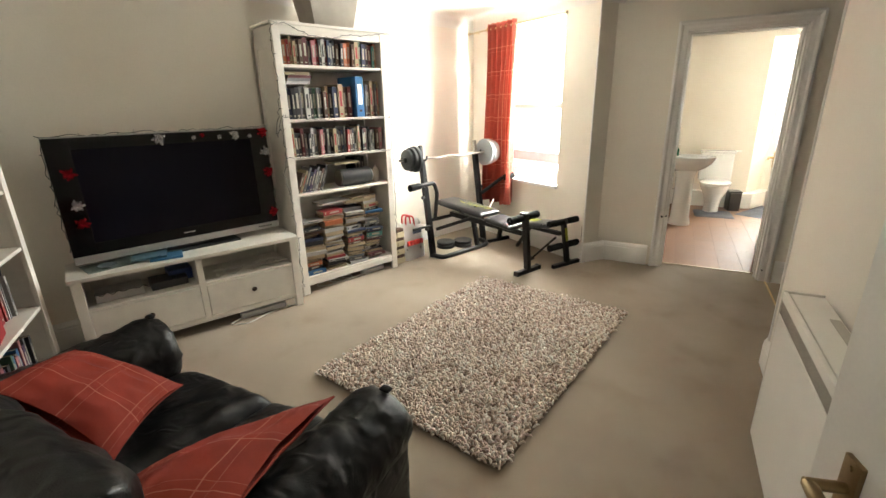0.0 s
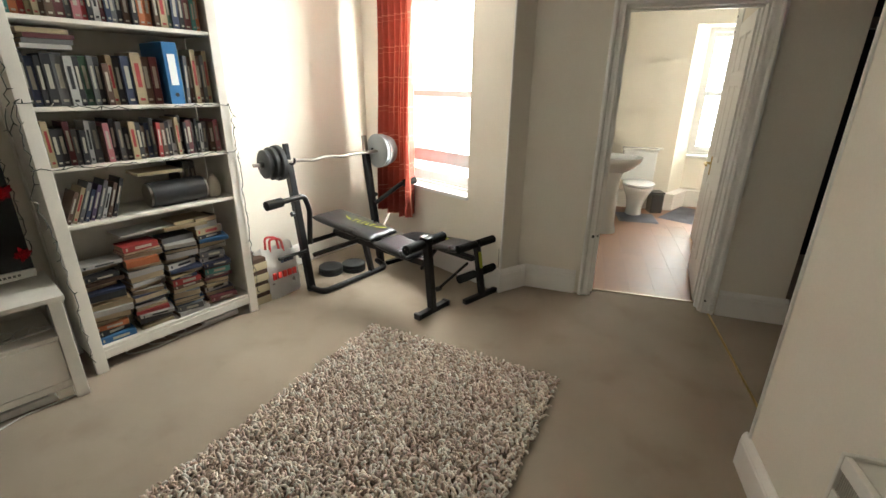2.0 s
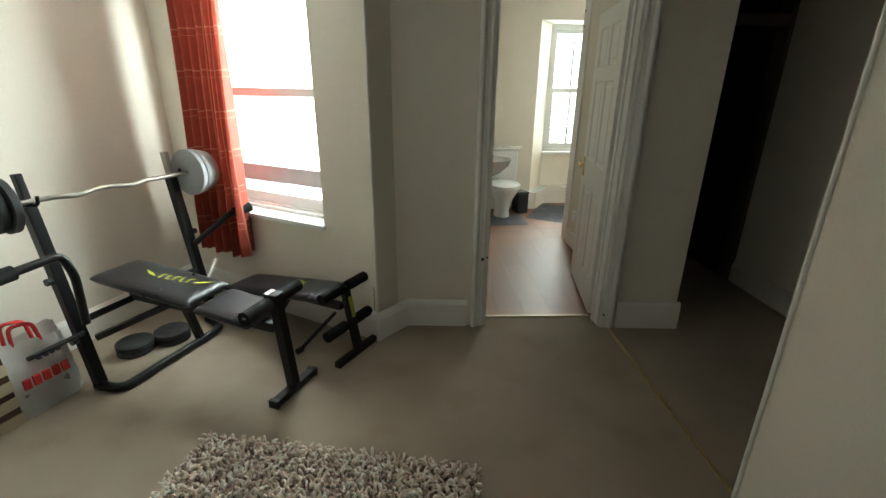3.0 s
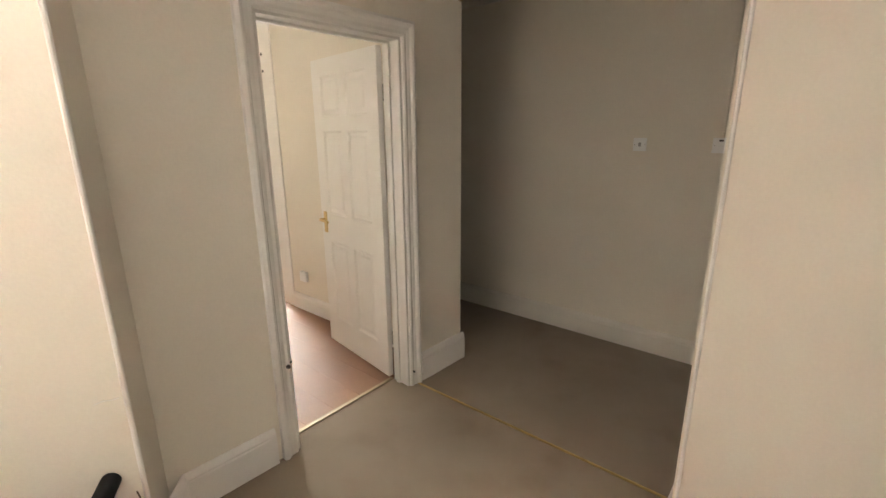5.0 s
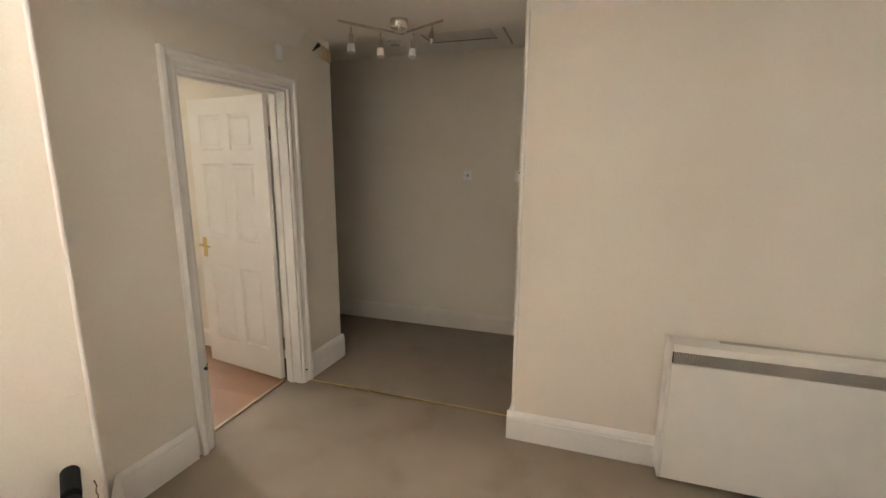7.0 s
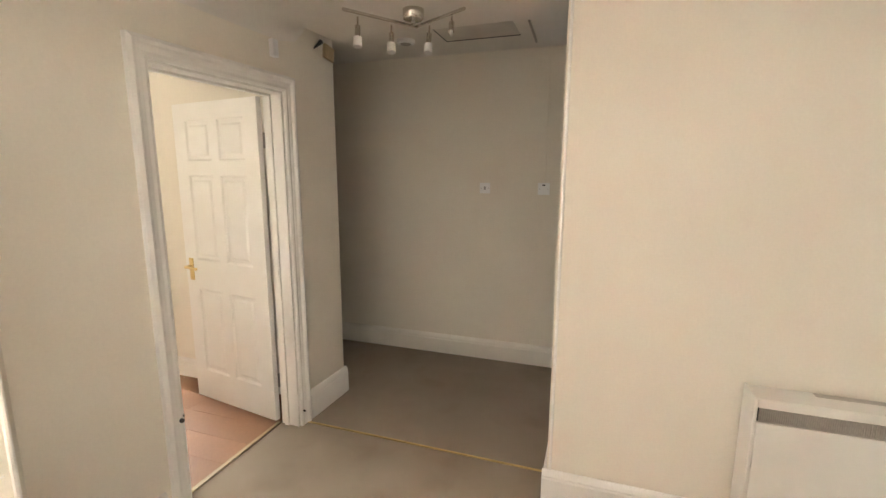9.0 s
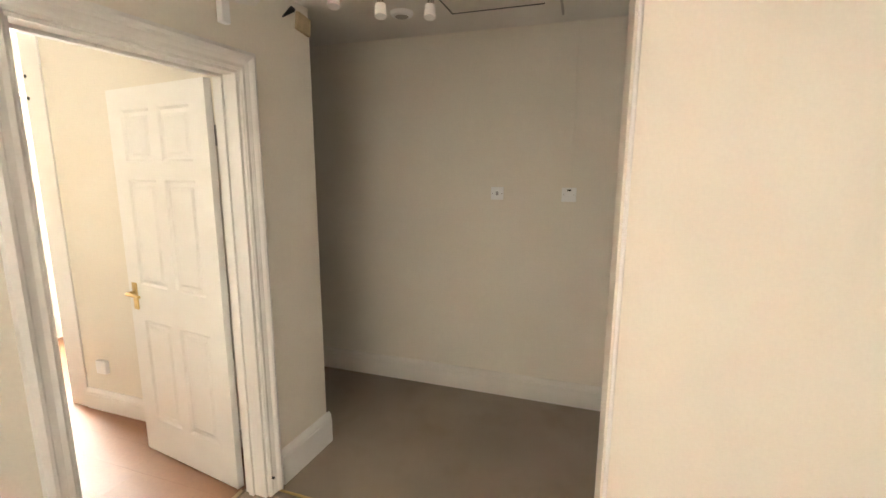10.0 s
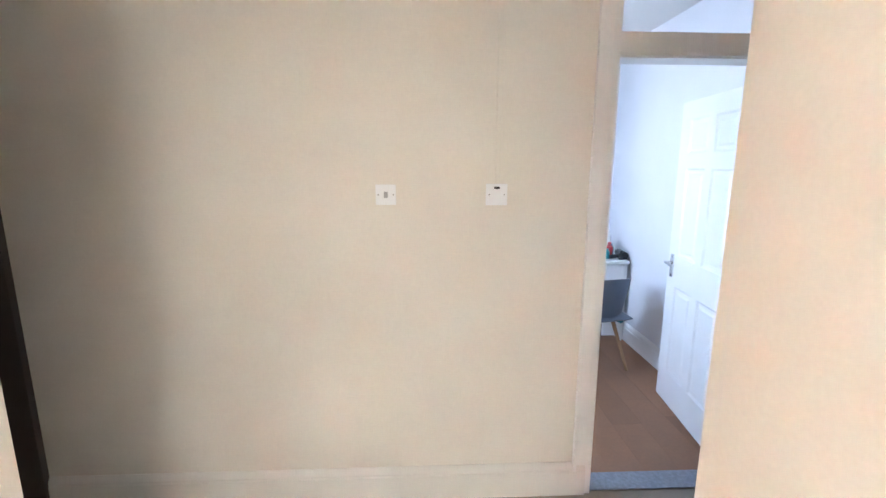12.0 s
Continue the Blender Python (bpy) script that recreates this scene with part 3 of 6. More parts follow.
SHADE = material("frosted_white_glass", (0.82, 0.80, 0.77), 0.4, var=0.01, bump=0.0)
for k, ((x, y), (bx, by)) in enumerate((((-0.172, 0.233), (-0.20, 0.222)), ((-0.001, 0.126), (-0.04, 0.110)), ((0.07, -0.065), (0.03, -0.07)), ((-0.026, -0.221), (-0.13, -0.25)))):
    a, b = Vector((x, y, -0.065)), Vector((bx, by, -0.215))
    d = (b - a).normalized()
    head = part("spot_head", rod(rod(nb(), a, a + d * 0.05, 0.005, 8), a + d * 0.045, a + d * 0.108, 0.014, 16), NICKEL, lamp, smooth=True)
    if k < 3:
        part("shade", rod(nb(), a + d * 0.104, a + d * 0.152, 0.021, 20, 0.023), SHADE, head, "white frosted shade", smooth=True)
    else:
        part("bulb", rod(nb(), a + d * 0.108, a + d * 0.138, 0.009, 14, 0.006), SHADE, head, "small bare white bulb", smooth=True)

# small plaster flaw beside the pier's corner
q = PIER + WIN_D * 0.02
bm = tube(nb(), [tuple(q + WIN_D * a - WIN_N * 0.001 + Vector((0, 0, 0.72 + z))) for a, z in ((0, 0.004), (0.02, 0.0), (0.045, 0.002), (0.07, -0.006))], 0.0022, 6)
setting("plaster_crack", bm, TRIM, "short raised crack in the plaster by the pier's corner", "crack")
bm = tube(nb(), [tuple(q + WIN_D * (0.004 + 0.003 * math.sin(k * 1.9)) - WIN_N * 0.0005 + Vector((0, 0, 0.20 + k * 0.014))) for k in range(12)], 0.0025, 6)
setting("plaster_crack", bm, material("brown_crack", (0.16, 0.11, 0.07), 0.9), "thin brown vertical crack above the skirting", "crack")



# ---- sash windows, curtain ----
GLASS = bpy.data.materials.new("window_glass")
GLASS.use_nodes = True
gb = GLASS.node_tree.nodes["Principled BSDF"]
gb.inputs["Transmission Weight"].default_value, gb.inputs["Roughness"].default_value, gb.inputs["IOR"].default_value = 1, 0.0, 1.05
SASH = material("white_window_paint", (0.82, 0.82, 0.80), 0.35, var=0.01)


def sash_window(name, m, x0, x1, z0, z1, y, label, meet):
    w = tagged(new(name), label, "window", "", "structure")
    w.matrix_world = m
    bm = nb()
    for a, b in ((x0, x0 + 0.055), (x1 - 0.055, x1)):
        box(bm, a, b, y, y + 0.09, z0, z1, 0.002)
    box(bm, x0 + 0.055, x1 - 0.055, y, y + 0.09, z1 - 0.05, z1, 0.002)
    box(bm, x0 + 0.055, x1 - 0.055, y, y + 0.09, z0, z0 + 0.035, 0.002)
    part("window_frame", bm, SASH, w)
    for lo, hi, yy, tag in ((z0 + 0.035, meet + 0.03, y + 0.012, "lower"), (meet - 0.02, z1 - 0.05, y + 0.052, "upper")):
        bm = nb()
        for a, b in ((x0 + 0.055, x0 + 0.10), (x1 - 0.10, x1 - 0.055)):
            box(bm, a, b, yy, yy + 0.036, lo, hi, 0.003)
        box(bm, x0 + 0.10, x1 - 0.10, yy, yy + 0.036, lo, lo + (0.075 if tag == "lower" else 0.05), 0.003)
        box(bm, x0 + 0.10, x1 - 0.10, yy, yy + 0.036, hi - 0.05, hi, 0.003)
        s = part("sash", bm, SASH, w, "white painted %s sash" % tag)
        g = part("pane", box(nb(), x0 + 0.10, x1 - 0.10, yy + 0.015, yy + 0.019, lo + 0.05, hi - 0.05), GLASS, s)
        g.visible_shadow = False
    return w


mW, _ = frame_at(tuple(PIER[:2]), tuple(CORNER[:2]))
# this frame's y points into the room, so the window is built on its mirror side
mWout = mW @ pose(1.83, 0, 0, 0, 0, 180)
sash_window("window_1", mWout, 0.38, 1.45, 0.705, 2.27, 0.13, "white painted sash window with an overexposed view", 1.47)
bm = nb()
box(bm, 0.37, 1.46, -0.03, 0.13, 0.675, 0.705, 0.006, mWout)
box(bm, 0.39, 1.44, 0.10, 0.13, 0.705, 0.725, 0.003, mWout)
setting("window_sill", bm, SASH, "white painted window sill with a rounded nosing", "window sill")
rail = setting("trim", bar(nb(), mWout @ Vector((0.48, 0.118, 0.955)), mWout @ Vector((1.40, 0.118, 0.955)), 0.012, 0.11), material("grey_rail", (0.74, 0.78, 0.82), 0.5), "pale painted board across the lower sash", "rail")

SKYCARD = bpy.data.materials.new("bright_sky")
SKYCARD.use_nodes = True
em = SKYCARD.node_tree.nodes.new("ShaderNodeEmission")
em.inputs["Color"].default_value, em.inputs["Strength"].default_value = (1.0, 0.99, 0.97, 1), 4.0
SKYCARD.node_tree.links.new(em.outputs[0], SKYCARD.node_tree.nodes["Material Output"].inputs["Surface"])
bm = nb()
box(bm, -2.9, 1.23, 1.2, 1.22, -1.0, 4.0, 0, mWout)
setting("backdrop", bm, SKYCARD, "overexposed sky outside the window", "sky backdrop")
SKY_DIM = SKYCARD.copy()
SKY_DIM.node_tree.nodes["Emission"].inputs["Strength"].default_value = 1.3
setting("backdrop", box(nb(), -1.0, 3.0, 10.4, 10.42, -1.0, 4.0), SKY_DIM, "overexposed sky outside the bathroom window", "sky backdrop")

mBW, _ = frame_at((0.575, 8.86), (1.7, 8.86))
win2 = sash_window("window_2", mBW, 0.0, 0.66, 0.69, 2.26, 0.02, "white painted bathroom sash window with a slatted blind behind its glass", 1.47)
for z0, z1, y in ((0.79, 1.45, 0.032), (1.50, 2.16, 0.072)):
    part("glazing_bar", box(nb(), 0.318, 0.342, y, y + 0.036, z0, z1, 0.003, mBW), SASH, win2).matrix_parent_inverse = win2.matrix_world.inverted()
bm = box(nb(), 0.0, 0.72, -0.05, 0.02, 0.66, 0.689, 0.005, mBW)
setting("window_sill", bm, SASH, "white painted bathroom window sill", "window sill")
BLIND = material("white_blind", (0.72, 0.76, 0.84), 0.5)
blind = thing("window_blind", "white slatted blind with bent and tangled slats behind the bathroom window", "blind", (0.905, 9.03, 2.20))
part("head_rail", box(nb(), -0.29, 0.29, -0.015, 0.015, -0.02, 0.02, 0.003), BLIND, blind)
rb = random.Random(5)
for i in range(40):
    tilt = rb.uniform(-25, 50)
    bend_ = rb.uniform(-2.4, 2.4)
    for x0, x1, b_ in ((-0.285, rb.uniform(-0.08, 0.08), bend_), (rb.uniform(-0.06, 0.04), 0.285, -bend_ * rb.uniform(0.2, 1.2))):
        part("slat", box(nb(), x0, x1, -0.012, 0.012, -0.0008, 0.0008, 0, pose(0, 0, -0.05 - i * 0.036 + rb.uniform(-0.006, 0.006), 14 + tilt, b_, 0)), BLIND, blind)

# curtain of rust cloth with a pale check
def cloth(name, colour, line, sx, sz, thick=0.035, coords="UV"):
    m = material(name, colour, 0.85, var=0.06, scale=14, fine=380, bump=0.5, sheen=0.0, spec=0.15, second=tuple(c * 0.82 for c in colour))
    nt = m.node_tree
    n, l = nt.nodes, nt.links
    b = n["Principled BSDF"]
    old = b.inputs["Base Color"].links[0].from_socket
    co, sep = n.new("ShaderNodeTexCoord"), n.new("ShaderNodeSeparateXYZ")
    l.new(co.outputs[coords], sep.inputs[0])
    total = None
    for axis, step in (("X", sx), ("Y", sz)):
        for off, w in ((0.0, thick), (0.16, thick * 0.4)):
            a = n.new("ShaderNodeMath")
            a.operation = "MULTIPLY_ADD"
            a.inputs[1].default_value, a.inputs[2].default_value = 1 / step, off
            l.new(sep.outputs[axis], a.inputs[0])
            f = n.new("ShaderNodeMath")
            f.operation = "FRACT"
            l.new(a.outputs[0], f.inputs[0])
            c = n.new("ShaderNodeMath")
            c.operation = "LESS_THAN"
            c.inputs[1].default_value = w
            l.new(f.outputs[0], c.inputs[0])
            if total is None:
                total = c.outputs[0]
            else:
                s = n.new("ShaderNodeMath")
                s.operation = "MAXIMUM"
                l.new(total, s.inputs[0])
                l.new(c.outputs[0], s.inputs[1])
                total = s.outputs[0]
    k = n.new("ShaderNodeMath")
    k.operation = "MULTIPLY"
    k.inputs[1].default_value = 0.55
    l.new(total, k.inputs[0])
    mix = n.new("ShaderNodeMix")
    mix.data_type = "RGBA"
    mix.inputs[7].default_value = (*line, 1)
    l.new(k.outputs[0], mix.inputs[0])
    l.new(old, mix.inputs[6])
    l.new(mix.outputs[2], b.inputs["Base Color"])
    return m


RUST = cloth("rust_check_cloth", (0.27, 0.050, 0.036), (0.60, 0.32, 0.23), 0.21, 0.235, 0.03)
b_ = RUST.node_tree.nodes["Principled BSDF"]
b_.inputs["Subsurface Weight"].default_value = 0.0
TR = RUST.node_tree.nodes.new("ShaderNodeBsdfTranslucent")
TR.inputs["Color"].default_value = (0.42, 0.09, 0.05, 1)
MS = RUST.node_tree.nodes.new("ShaderNodeMixShader")
MS.inputs[0].default_value = 0.10
RUST.node_tree.links.new(b_.outputs[0], MS.inputs[1])
RUST.node_tree.links.new(TR.outputs[0], MS.inputs[2])
RUST.node_tree.links.new(MS.outputs[0], RUST.node_tree.nodes["Material Output"].inputs["Surface"])

curt = thing("curtain", "rust red checked curtain gathered at the side of the sash window", "curtain", tuple(PIER[:2]) + (0,), 0)
curt.matrix_world = mW
bm = nb()
uv = bm.loops.layers.uv.new("UVMap")
NX, NZ = 90, 40
grid = []
for i in range(NX + 1):
    a = i / NX
    col = []
    for j in range(NZ + 1):
        h = j / NZ
        flare = 1 + 0.10 * (1 - h)
        x = 0.950 + 0.455 * a * flare + 0.015 * (1 - h)
        y = 0.078 - 0.05 * max(0.0, (a - 0.88) / 0.12) ** 1.5 + (0.062 - 0.012 * h) * (1 - 0.9 * max(0.0, (a - 0.9) / 0.1)) * math.sin(a * 2 * math.pi * 5.5 + 0.6 * math.sin(3 * h) + 1.4 * a) + 0.012 * math.sin(a * 37 + 4 * h) + 0.01 * (1 - h)
        col.append(bm.verts.new((x, y, 0.42 + 0.01 * math.sin(a * 20) * (1 - h) + (2.31 - 0.42) * h)))
    grid.append(col)
for i in range(NX):
    for j in range(NZ):
        f = bm.faces.new((grid[i][j], grid[i + 1][j], grid[i + 1][j + 1], grid[i][j + 1]))
        for lp, (p, q) in zip(f.loops, ((i, j), (i + 1, j), (i + 1, j + 1), (i, j + 1))):
            lp[uv].uv = (p / NX * 1.25, q / NZ * 1.89)
part("curtain_cloth", bm, RUST, curt, smooth=True)
for i in range(6):
    r = nb()
    x = 0.985 + i * 0.08
    tube(r, [(x, 0.085 + 0.026 * math.cos(t), 2.262 + 0.026 * math.sin(t)) for t in [k * math.pi / 8 for k in range(17)]], 0.005, 8)
    part("eyelet", r, BRASS, curt, "brass eyelet", smooth=True)
PALE_METAL = material("satin_brass", (0.66, 0.55, 0.36), 0.4, metal=1.0)
rodt = thing("curtain_rod", "thin satin brass curtain rod with round ends over the window", "curtain rod", (0, 0, 0))
rodt.matrix_world = mW @ Matrix.Translation((1.1, 0.085, 2.262))
part("rod", rod(nb(), (-0.78, 0, 0), (0.62, 0, 0), 0.009), PALE_METAL, rodt, smooth=True)
for x in (-0.79, 0.63):
    part("finial", rod(nb(), (x - 0.012, 0, 0), (x + 0.012, 0, 0), 0.016), PALE_METAL, rodt, smooth=True)
for x in (-0.72, 0.56):
    part("bracket", rod(nb(), (x, 0, 0), (x, -0.085, 0), 0.006), PALE_METAL, rodt)

# ---- storage heater ----
HEATER = material("heater_enamel", (0.77, 0.74, 0.68), 0.4, var=0.02, bump=0.05)
GRILLE = material("grey_grille", (0.50, 0.46, 0.40), 0.5)
sh = thing("storage_heater", "wide cream enamel storage heater with a grey slotted grille", "storage heater", (0, 2.475, 0))
bm = nb()
bodyp = [(-0.022, 0.04), (-0.135, 0.04), (-0.145, 0.06), (-0.145, 0.735), (-0.135, 0.748), (-0.022, 0.748)]
ends = [[bm.verts.new((x, y, z)) for x, z in bodyp] for y in (-0.60, 0.546)]
for i in range(6):
    bm.faces.new((ends[0][i], ends[0][(i + 1) % 6], ends[1][(i + 1) % 6], ends[1][i]))
bm.faces.new(ends[0])
bm.faces.new(ends[1][::-1])
bmesh.ops.recalc_face_normals(bm, faces=bm.faces)
part("heater_body", bm, HEATER, sh)
part("front_panel", box(nb(), -0.160, -0.144, -0.61, 0.546, 0.045, 0.658, 0.004), HEATER, sh)
part("top_rail", box(nb(), -0.160, -0.144, -0.61, 0.546, 0.717, 0.755, 0.004), HEATER, sh)
part("end_panel", box(nb(), -0.160, -0.022, 0.547, 0.560, 0.045, 0.757, 0.003), HEATER, sh)
part("grille_back", box(nb(), -0.1475, -0.1455, -0.60, 0.545, 0.659, 0.716), BLACK_PLASTIC, sh)
bm = nb()
for i in range(168):
    y = -0.60 + i * 0.0068
    box(bm, -0.157, -0.1476, y, y + 0.0032, 0.6595, 0.7155)
part("grille_fin", bm, GRILLE, sh, "grey grille fins", kind="stuff")

part("top_slot", box(nb(), -0.058, -0.026, -0.55, 0.33, 0.7482, 0.7496), GRILLE, sh, "grey slot along the top")

# ---- rug ----
rug = thing("shag_rug", "thick shaggy rug of cream, beige and brown wool on the carpet", "rug", (-2.365, 2.58, 0), -10.7)
YARN = bpy.data.materials.new("mixed_wool_yarn")
YARN.use_nodes = True
yn, yl = YARN.node_tree.nodes, YARN.node_tree.links
geo, yr = yn.new("ShaderNodeNewGeometry"), yn.new("ShaderNodeValToRGB")
yl.new(geo.outputs["Random Per Island"], yr.inputs[0])
yr.color_ramp.interpolation = "CONSTANT"
yr.color_ramp.elements[0].color = (0.78, 0.67, 0.56, 1)
yr.color_ramp.elements[1].position, yr.color_ramp.elements[1].color = 0.24, (0.60, 0.47, 0.38, 1)
for p, c in ((0.44, (0.85, 0.78, 0.70)), (0.62, (0.40, 0.29, 0.22)), (0.71, (0.72, 0.57, 0.50)), (0.86, (0.88, 0.85, 0.78)), (0.96, (0.26, 0.18, 0.14))):
    yr.color_ramp.elements.new(p).color = (*c, 1)
yl.new(yr.outputs[0], yn["Principled BSDF"].inputs["Base Color"])
yn["Principled BSDF"].inputs["Roughness"].default_value = 0.95
yn["Principled BSDF"].inputs["Sheen Weight"].default_value = 0.25
part("rug_backing", box(nb(), 0.01, 1.25, 0.01, 1.84, 0, 0.010, 0.003), material("rug_backing", (0.22, 0.17, 0.13), 0.9), rug)
rng = np.random.default_rng(3)
vs, fs = [], []
gx, gy = 84, 124
for i in range(gx):
    for j in range(gy):
        cx, cy = 1.25 * (i + rng.uniform(0.1, 0.9)) / gx, 1.84 * (j + rng.uniform(0.1, 0.9)) / gy
        ang = rng.uniform(0, 2 * math.pi)
        lean = rng.uniform(0.012, 0.032)
        h = rng.uniform(0.022, 0.040)
        r = rng.uniform(0.0042, 0.0068)
        dx, dy = math.cos(ang), math.sin(ang)
        base = len(vs)
        for k, (f, z) in enumerate(((0, 0.008), (0.35, h * 0.75), (0.8, h), (1.15, h * 0.82))):
            rr = r * (1, 1.1, 1.0, 0.6)[k]
            c = np.array((cx + dx * lean * f, cy + dy * lean * f, z))
            t = np.array((dx * 0.6, dy * 0.6, (1, 0.7, 0.1, -0.5)[k]))
            s = np.array((-dy, dx, 0))
            u_ = np.cross(t, s)
            u_ /= np.linalg.norm(u_)
            for a in range(4):
                w_ = a * math.pi / 2
                vs.append(tuple(c + rr * (s * math.cos(w_) + u_ * math.sin(w_))))
        for k in range(3):
            for a in range(4):
                fs.append((base + 4 * k + a, base + 4 * k + (a + 1) % 4, base + 4 * k + 4 + (a + 1) % 4, base + 4 * k + 4 + a))
        fs.append((base + 12, base + 13, base + 14, base + 15))
me = bpy.data.meshes.new("rug_pile")
me.from_pydata(vs, [], fs)
me.materials.append(YARN)
me.shade_smooth()
pile = new("rug_pile", me)
pile.parent = rug
tagged(pile, "twisted wool tufts of mixed colours", "", "", "stuff")



# ---- bookcases and their books ----
def at_left_wall(u, n, z=0.0, turn=0.0):
    """x runs along the long left wall, y towards it."""
    return pose(*lw(u, n, z), 0, 0, math.degrees(math.atan2(LU.y, LU.x)) + turn)


def bookcase(label, m, shelves, width=0.97, depth=0.36, height=2.10):
    b = thing("bookcase", label, "bookcase")
    b.matrix_world = m
    for x in (0, width - 0.028):
        side = part("side_panel", box(nb(), x, x + 0.028, 0.02, depth - 0.01, 0.09, height - 0.025, 0.003), WHITE_WOOD, b)
        bm = nb()
        o = x if x == 0 else x + 0.028
        s = -0.006 if x == 0 else 0.0
        box(bm, o + s, o + s + 0.006, 0.02, 0.07, 0.09, height - 0.1, 0.002)
        box(bm, o + s, o + s + 0.006, depth - 0.06, depth - 0.01, 0.09, height - 0.1, 0.002)
        box(bm, o + s, o + s + 0.006, 0.07, depth - 0.06, height - 0.17, height - 0.1, 0.002)
        part("side_frame", bm, WHITE_WOOD, side, kind="")
    for x in (-0.008, width - 0.05):
        part("post", box(nb(), x, x + 0.058, 0, 0.024, 0, height - 0.02, 0.003), WHITE_WOOD, b)
        part("back_leg", box(nb(), x, x + 0.03, depth - 0.03, depth - 0.002, 0, 0.10, 0.002), WHITE_WOOD, b)
    part("top", box(nb(), -0.018, width + 0.018, -0.016, depth, height - 0.02, height, 0.004), WHITE_WOOD, b)
    part("top_rail", box(nb(), 0.05, width - 0.05, 0.003, 0.024, height - 0.085, height - 0.02, 0.002), WHITE_WOOD, b)
    part("plinth", box(nb(), 0.05, width - 0.05, 0.003, 0.024, 0.075, shelves[0] - 0.02, 0.003), WHITE_WOOD, b)
    part("back_panel", box(nb(), 0.028, width - 0.028, depth - 0.010, depth - 0.004, 0.09, height - 0.02), WHITE_WOOD, b)
    for z in shelves:
        part("shelf", box(nb(), 0.029, width - 0.029, 0.008, depth - 0.012, z - 0.02, z, 0.003), WHITE_WOOD, b)
    return b


SHELVES = [0.145, 0.85, 1.14, 1.425, 1.815]
mBC = at_left_wall(-0.92, 0.0)
bookcase("tall white wooden bookcase crammed with books beside the television", mBC, SHELVES)
mBC2 = pose(-3.107, 1.44, 0, 0, 0, 143.9)
SHELVES2 = [0.12, 0.457, 0.814, 1.126, 1.50, 1.80]
bookcase("tall white wooden bookcase with few books beside the sofa", mBC2, SHELVES2, 0.87)

COVERS = {}


def cover(c):
    if c not in COVERS:
        COVERS[c] = material("book_cover", tuple(x * 0.55 for x in c), 0.6, var=0.05, scale=12, fine=90, bump=0.05, second=tuple(x * 0.60 for x in c))
    return COVERS[c]


PAPER = material("yellowed_paper", (0.36, 0.28, 0.18), 0.9, var=0.08, fine=500, bump=0.4)
INK = material("spine_lettering", (0.36, 0.33, 0.27), 0.6)
TONES = {"black": (0.02, 0.02, 0.024), "white": (0.55, 0.53, 0.50), "red": (0.40, 0.03, 0.03), "brown": (0.12, 0.06, 0.035), "cream": (0.45, 0.36, 0.21), "grey": (0.16, 0.16, 0.165),
         "maroon": (0.13, 0.02, 0.025), "navy": (0.025, 0.04, 0.10), "green": (0.05, 0.13, 0.08), "teal": (0.08, 0.30, 0.27), "orange": (0.55, 0.16, 0.05), "purple": (0.10, 0.06, 0.14), "blue": (0.03, 0.14, 0.33), "pink": (0.55, 0.2, 0.22)}


def book(tone, m, w, h, d, mark=True, where="standing among the books on the shelf"):
    """w: spine's thickness, h: height, d: depth; the spine faces -y."""
    b = thing("book", "%s book %s" % (tone, where), "book")
    b.matrix_world = m
    t = 0.0022
    bm = nb()
    box(bm, 0, t, 0, d, 0, h)
    box(bm, w - t, w, 0, d, 0, h)
    box(bm, t, w - t, 0, t, 0, h)
    part("cover", bm, cover(TONES[tone]), b)
    part("page_block", box(nb(), t, w - t, t, d - 0.004, 0.003, h - 0.003), PAPER, b)
    if mark and w > 0.016:
        bm = nb()
        box(bm, w * 0.28, w * 0.72, -0.0006, 0.0006, h * 0.34, h * 0.80)
        box(bm, w * 0.25, w * 0.75, -0.0006, 0.0006, h * 0.08, h * 0.13)
        part("spine_mark", bm, INK if tone not in ("white", "cream") else cover(TONES["black" if tone == "white" else "red"]), b)
    return b


rk = random.Random(11)


def row_of_books(mc, x, x_end, z, tones, h_range, w_range=(0.014, 0.040), setback=0.03, lean_to=0.0):
    i = 0
    while x < x_end:
        w, h, d = rk.uniform(*w_range), rk.uniform(*h_range), rk.uniform(0.13, 0.20)
        if x + w > x_end:
            break
        tone = tones[i % len(tones)]
        a = rk.uniform(0, 3) if rk.random() < 0.25 else 0
        book(tone, mc @ pose(x, setback + rk.uniform(0, 0.03), z + 0.0005, 0, a, 0), w, h, d)
        x += w + (h * math.sin(radians(a))) + 0.0015
        i += 1
    return x


top_tones = ["teal", "orange", "red", "cream", "cream", "brown", "brown", "maroon", "grey", "pink", "red", "black", "white", "maroon", "navy", "grey", "black", "brown", "black", "orange", "orange", "brown", "cream", "green", "navy", "black", "maroon"]
row_of_books(mBC, 0.045, 0.92, 1.815, top_tones, (0.165, 0.195), (0.020, 0.038))
# second shelf: large books, a blue lever file
xe = row_of_books(mBC, 0.045, 0.50, 1.425, ["black", "navy", "black", "black", "grey", "white", "black", "green", "grey", "black", "brown", "cream"], (0.20, 0.245), (0.022, 0.045))
xe = row_of_books(mBC, xe + 0.002, 0.64, 1.425, ["cream", "brown", "maroon", "black"], (0.23, 0.27), (0.03, 0.05))
lf = thing("lever_file", "blue lever arch file with a white spine label on the shelf", "file")
lf.matrix_world = mBC @ pose(0.655, 0.012, 1.4255)
FILE = material("blue_file_board", (0.02, 0.13, 0.32), 0.45)
bm = nb()
box(bm, 0, 0.003, 0, 0.28, 0, 0.32, 0.001)
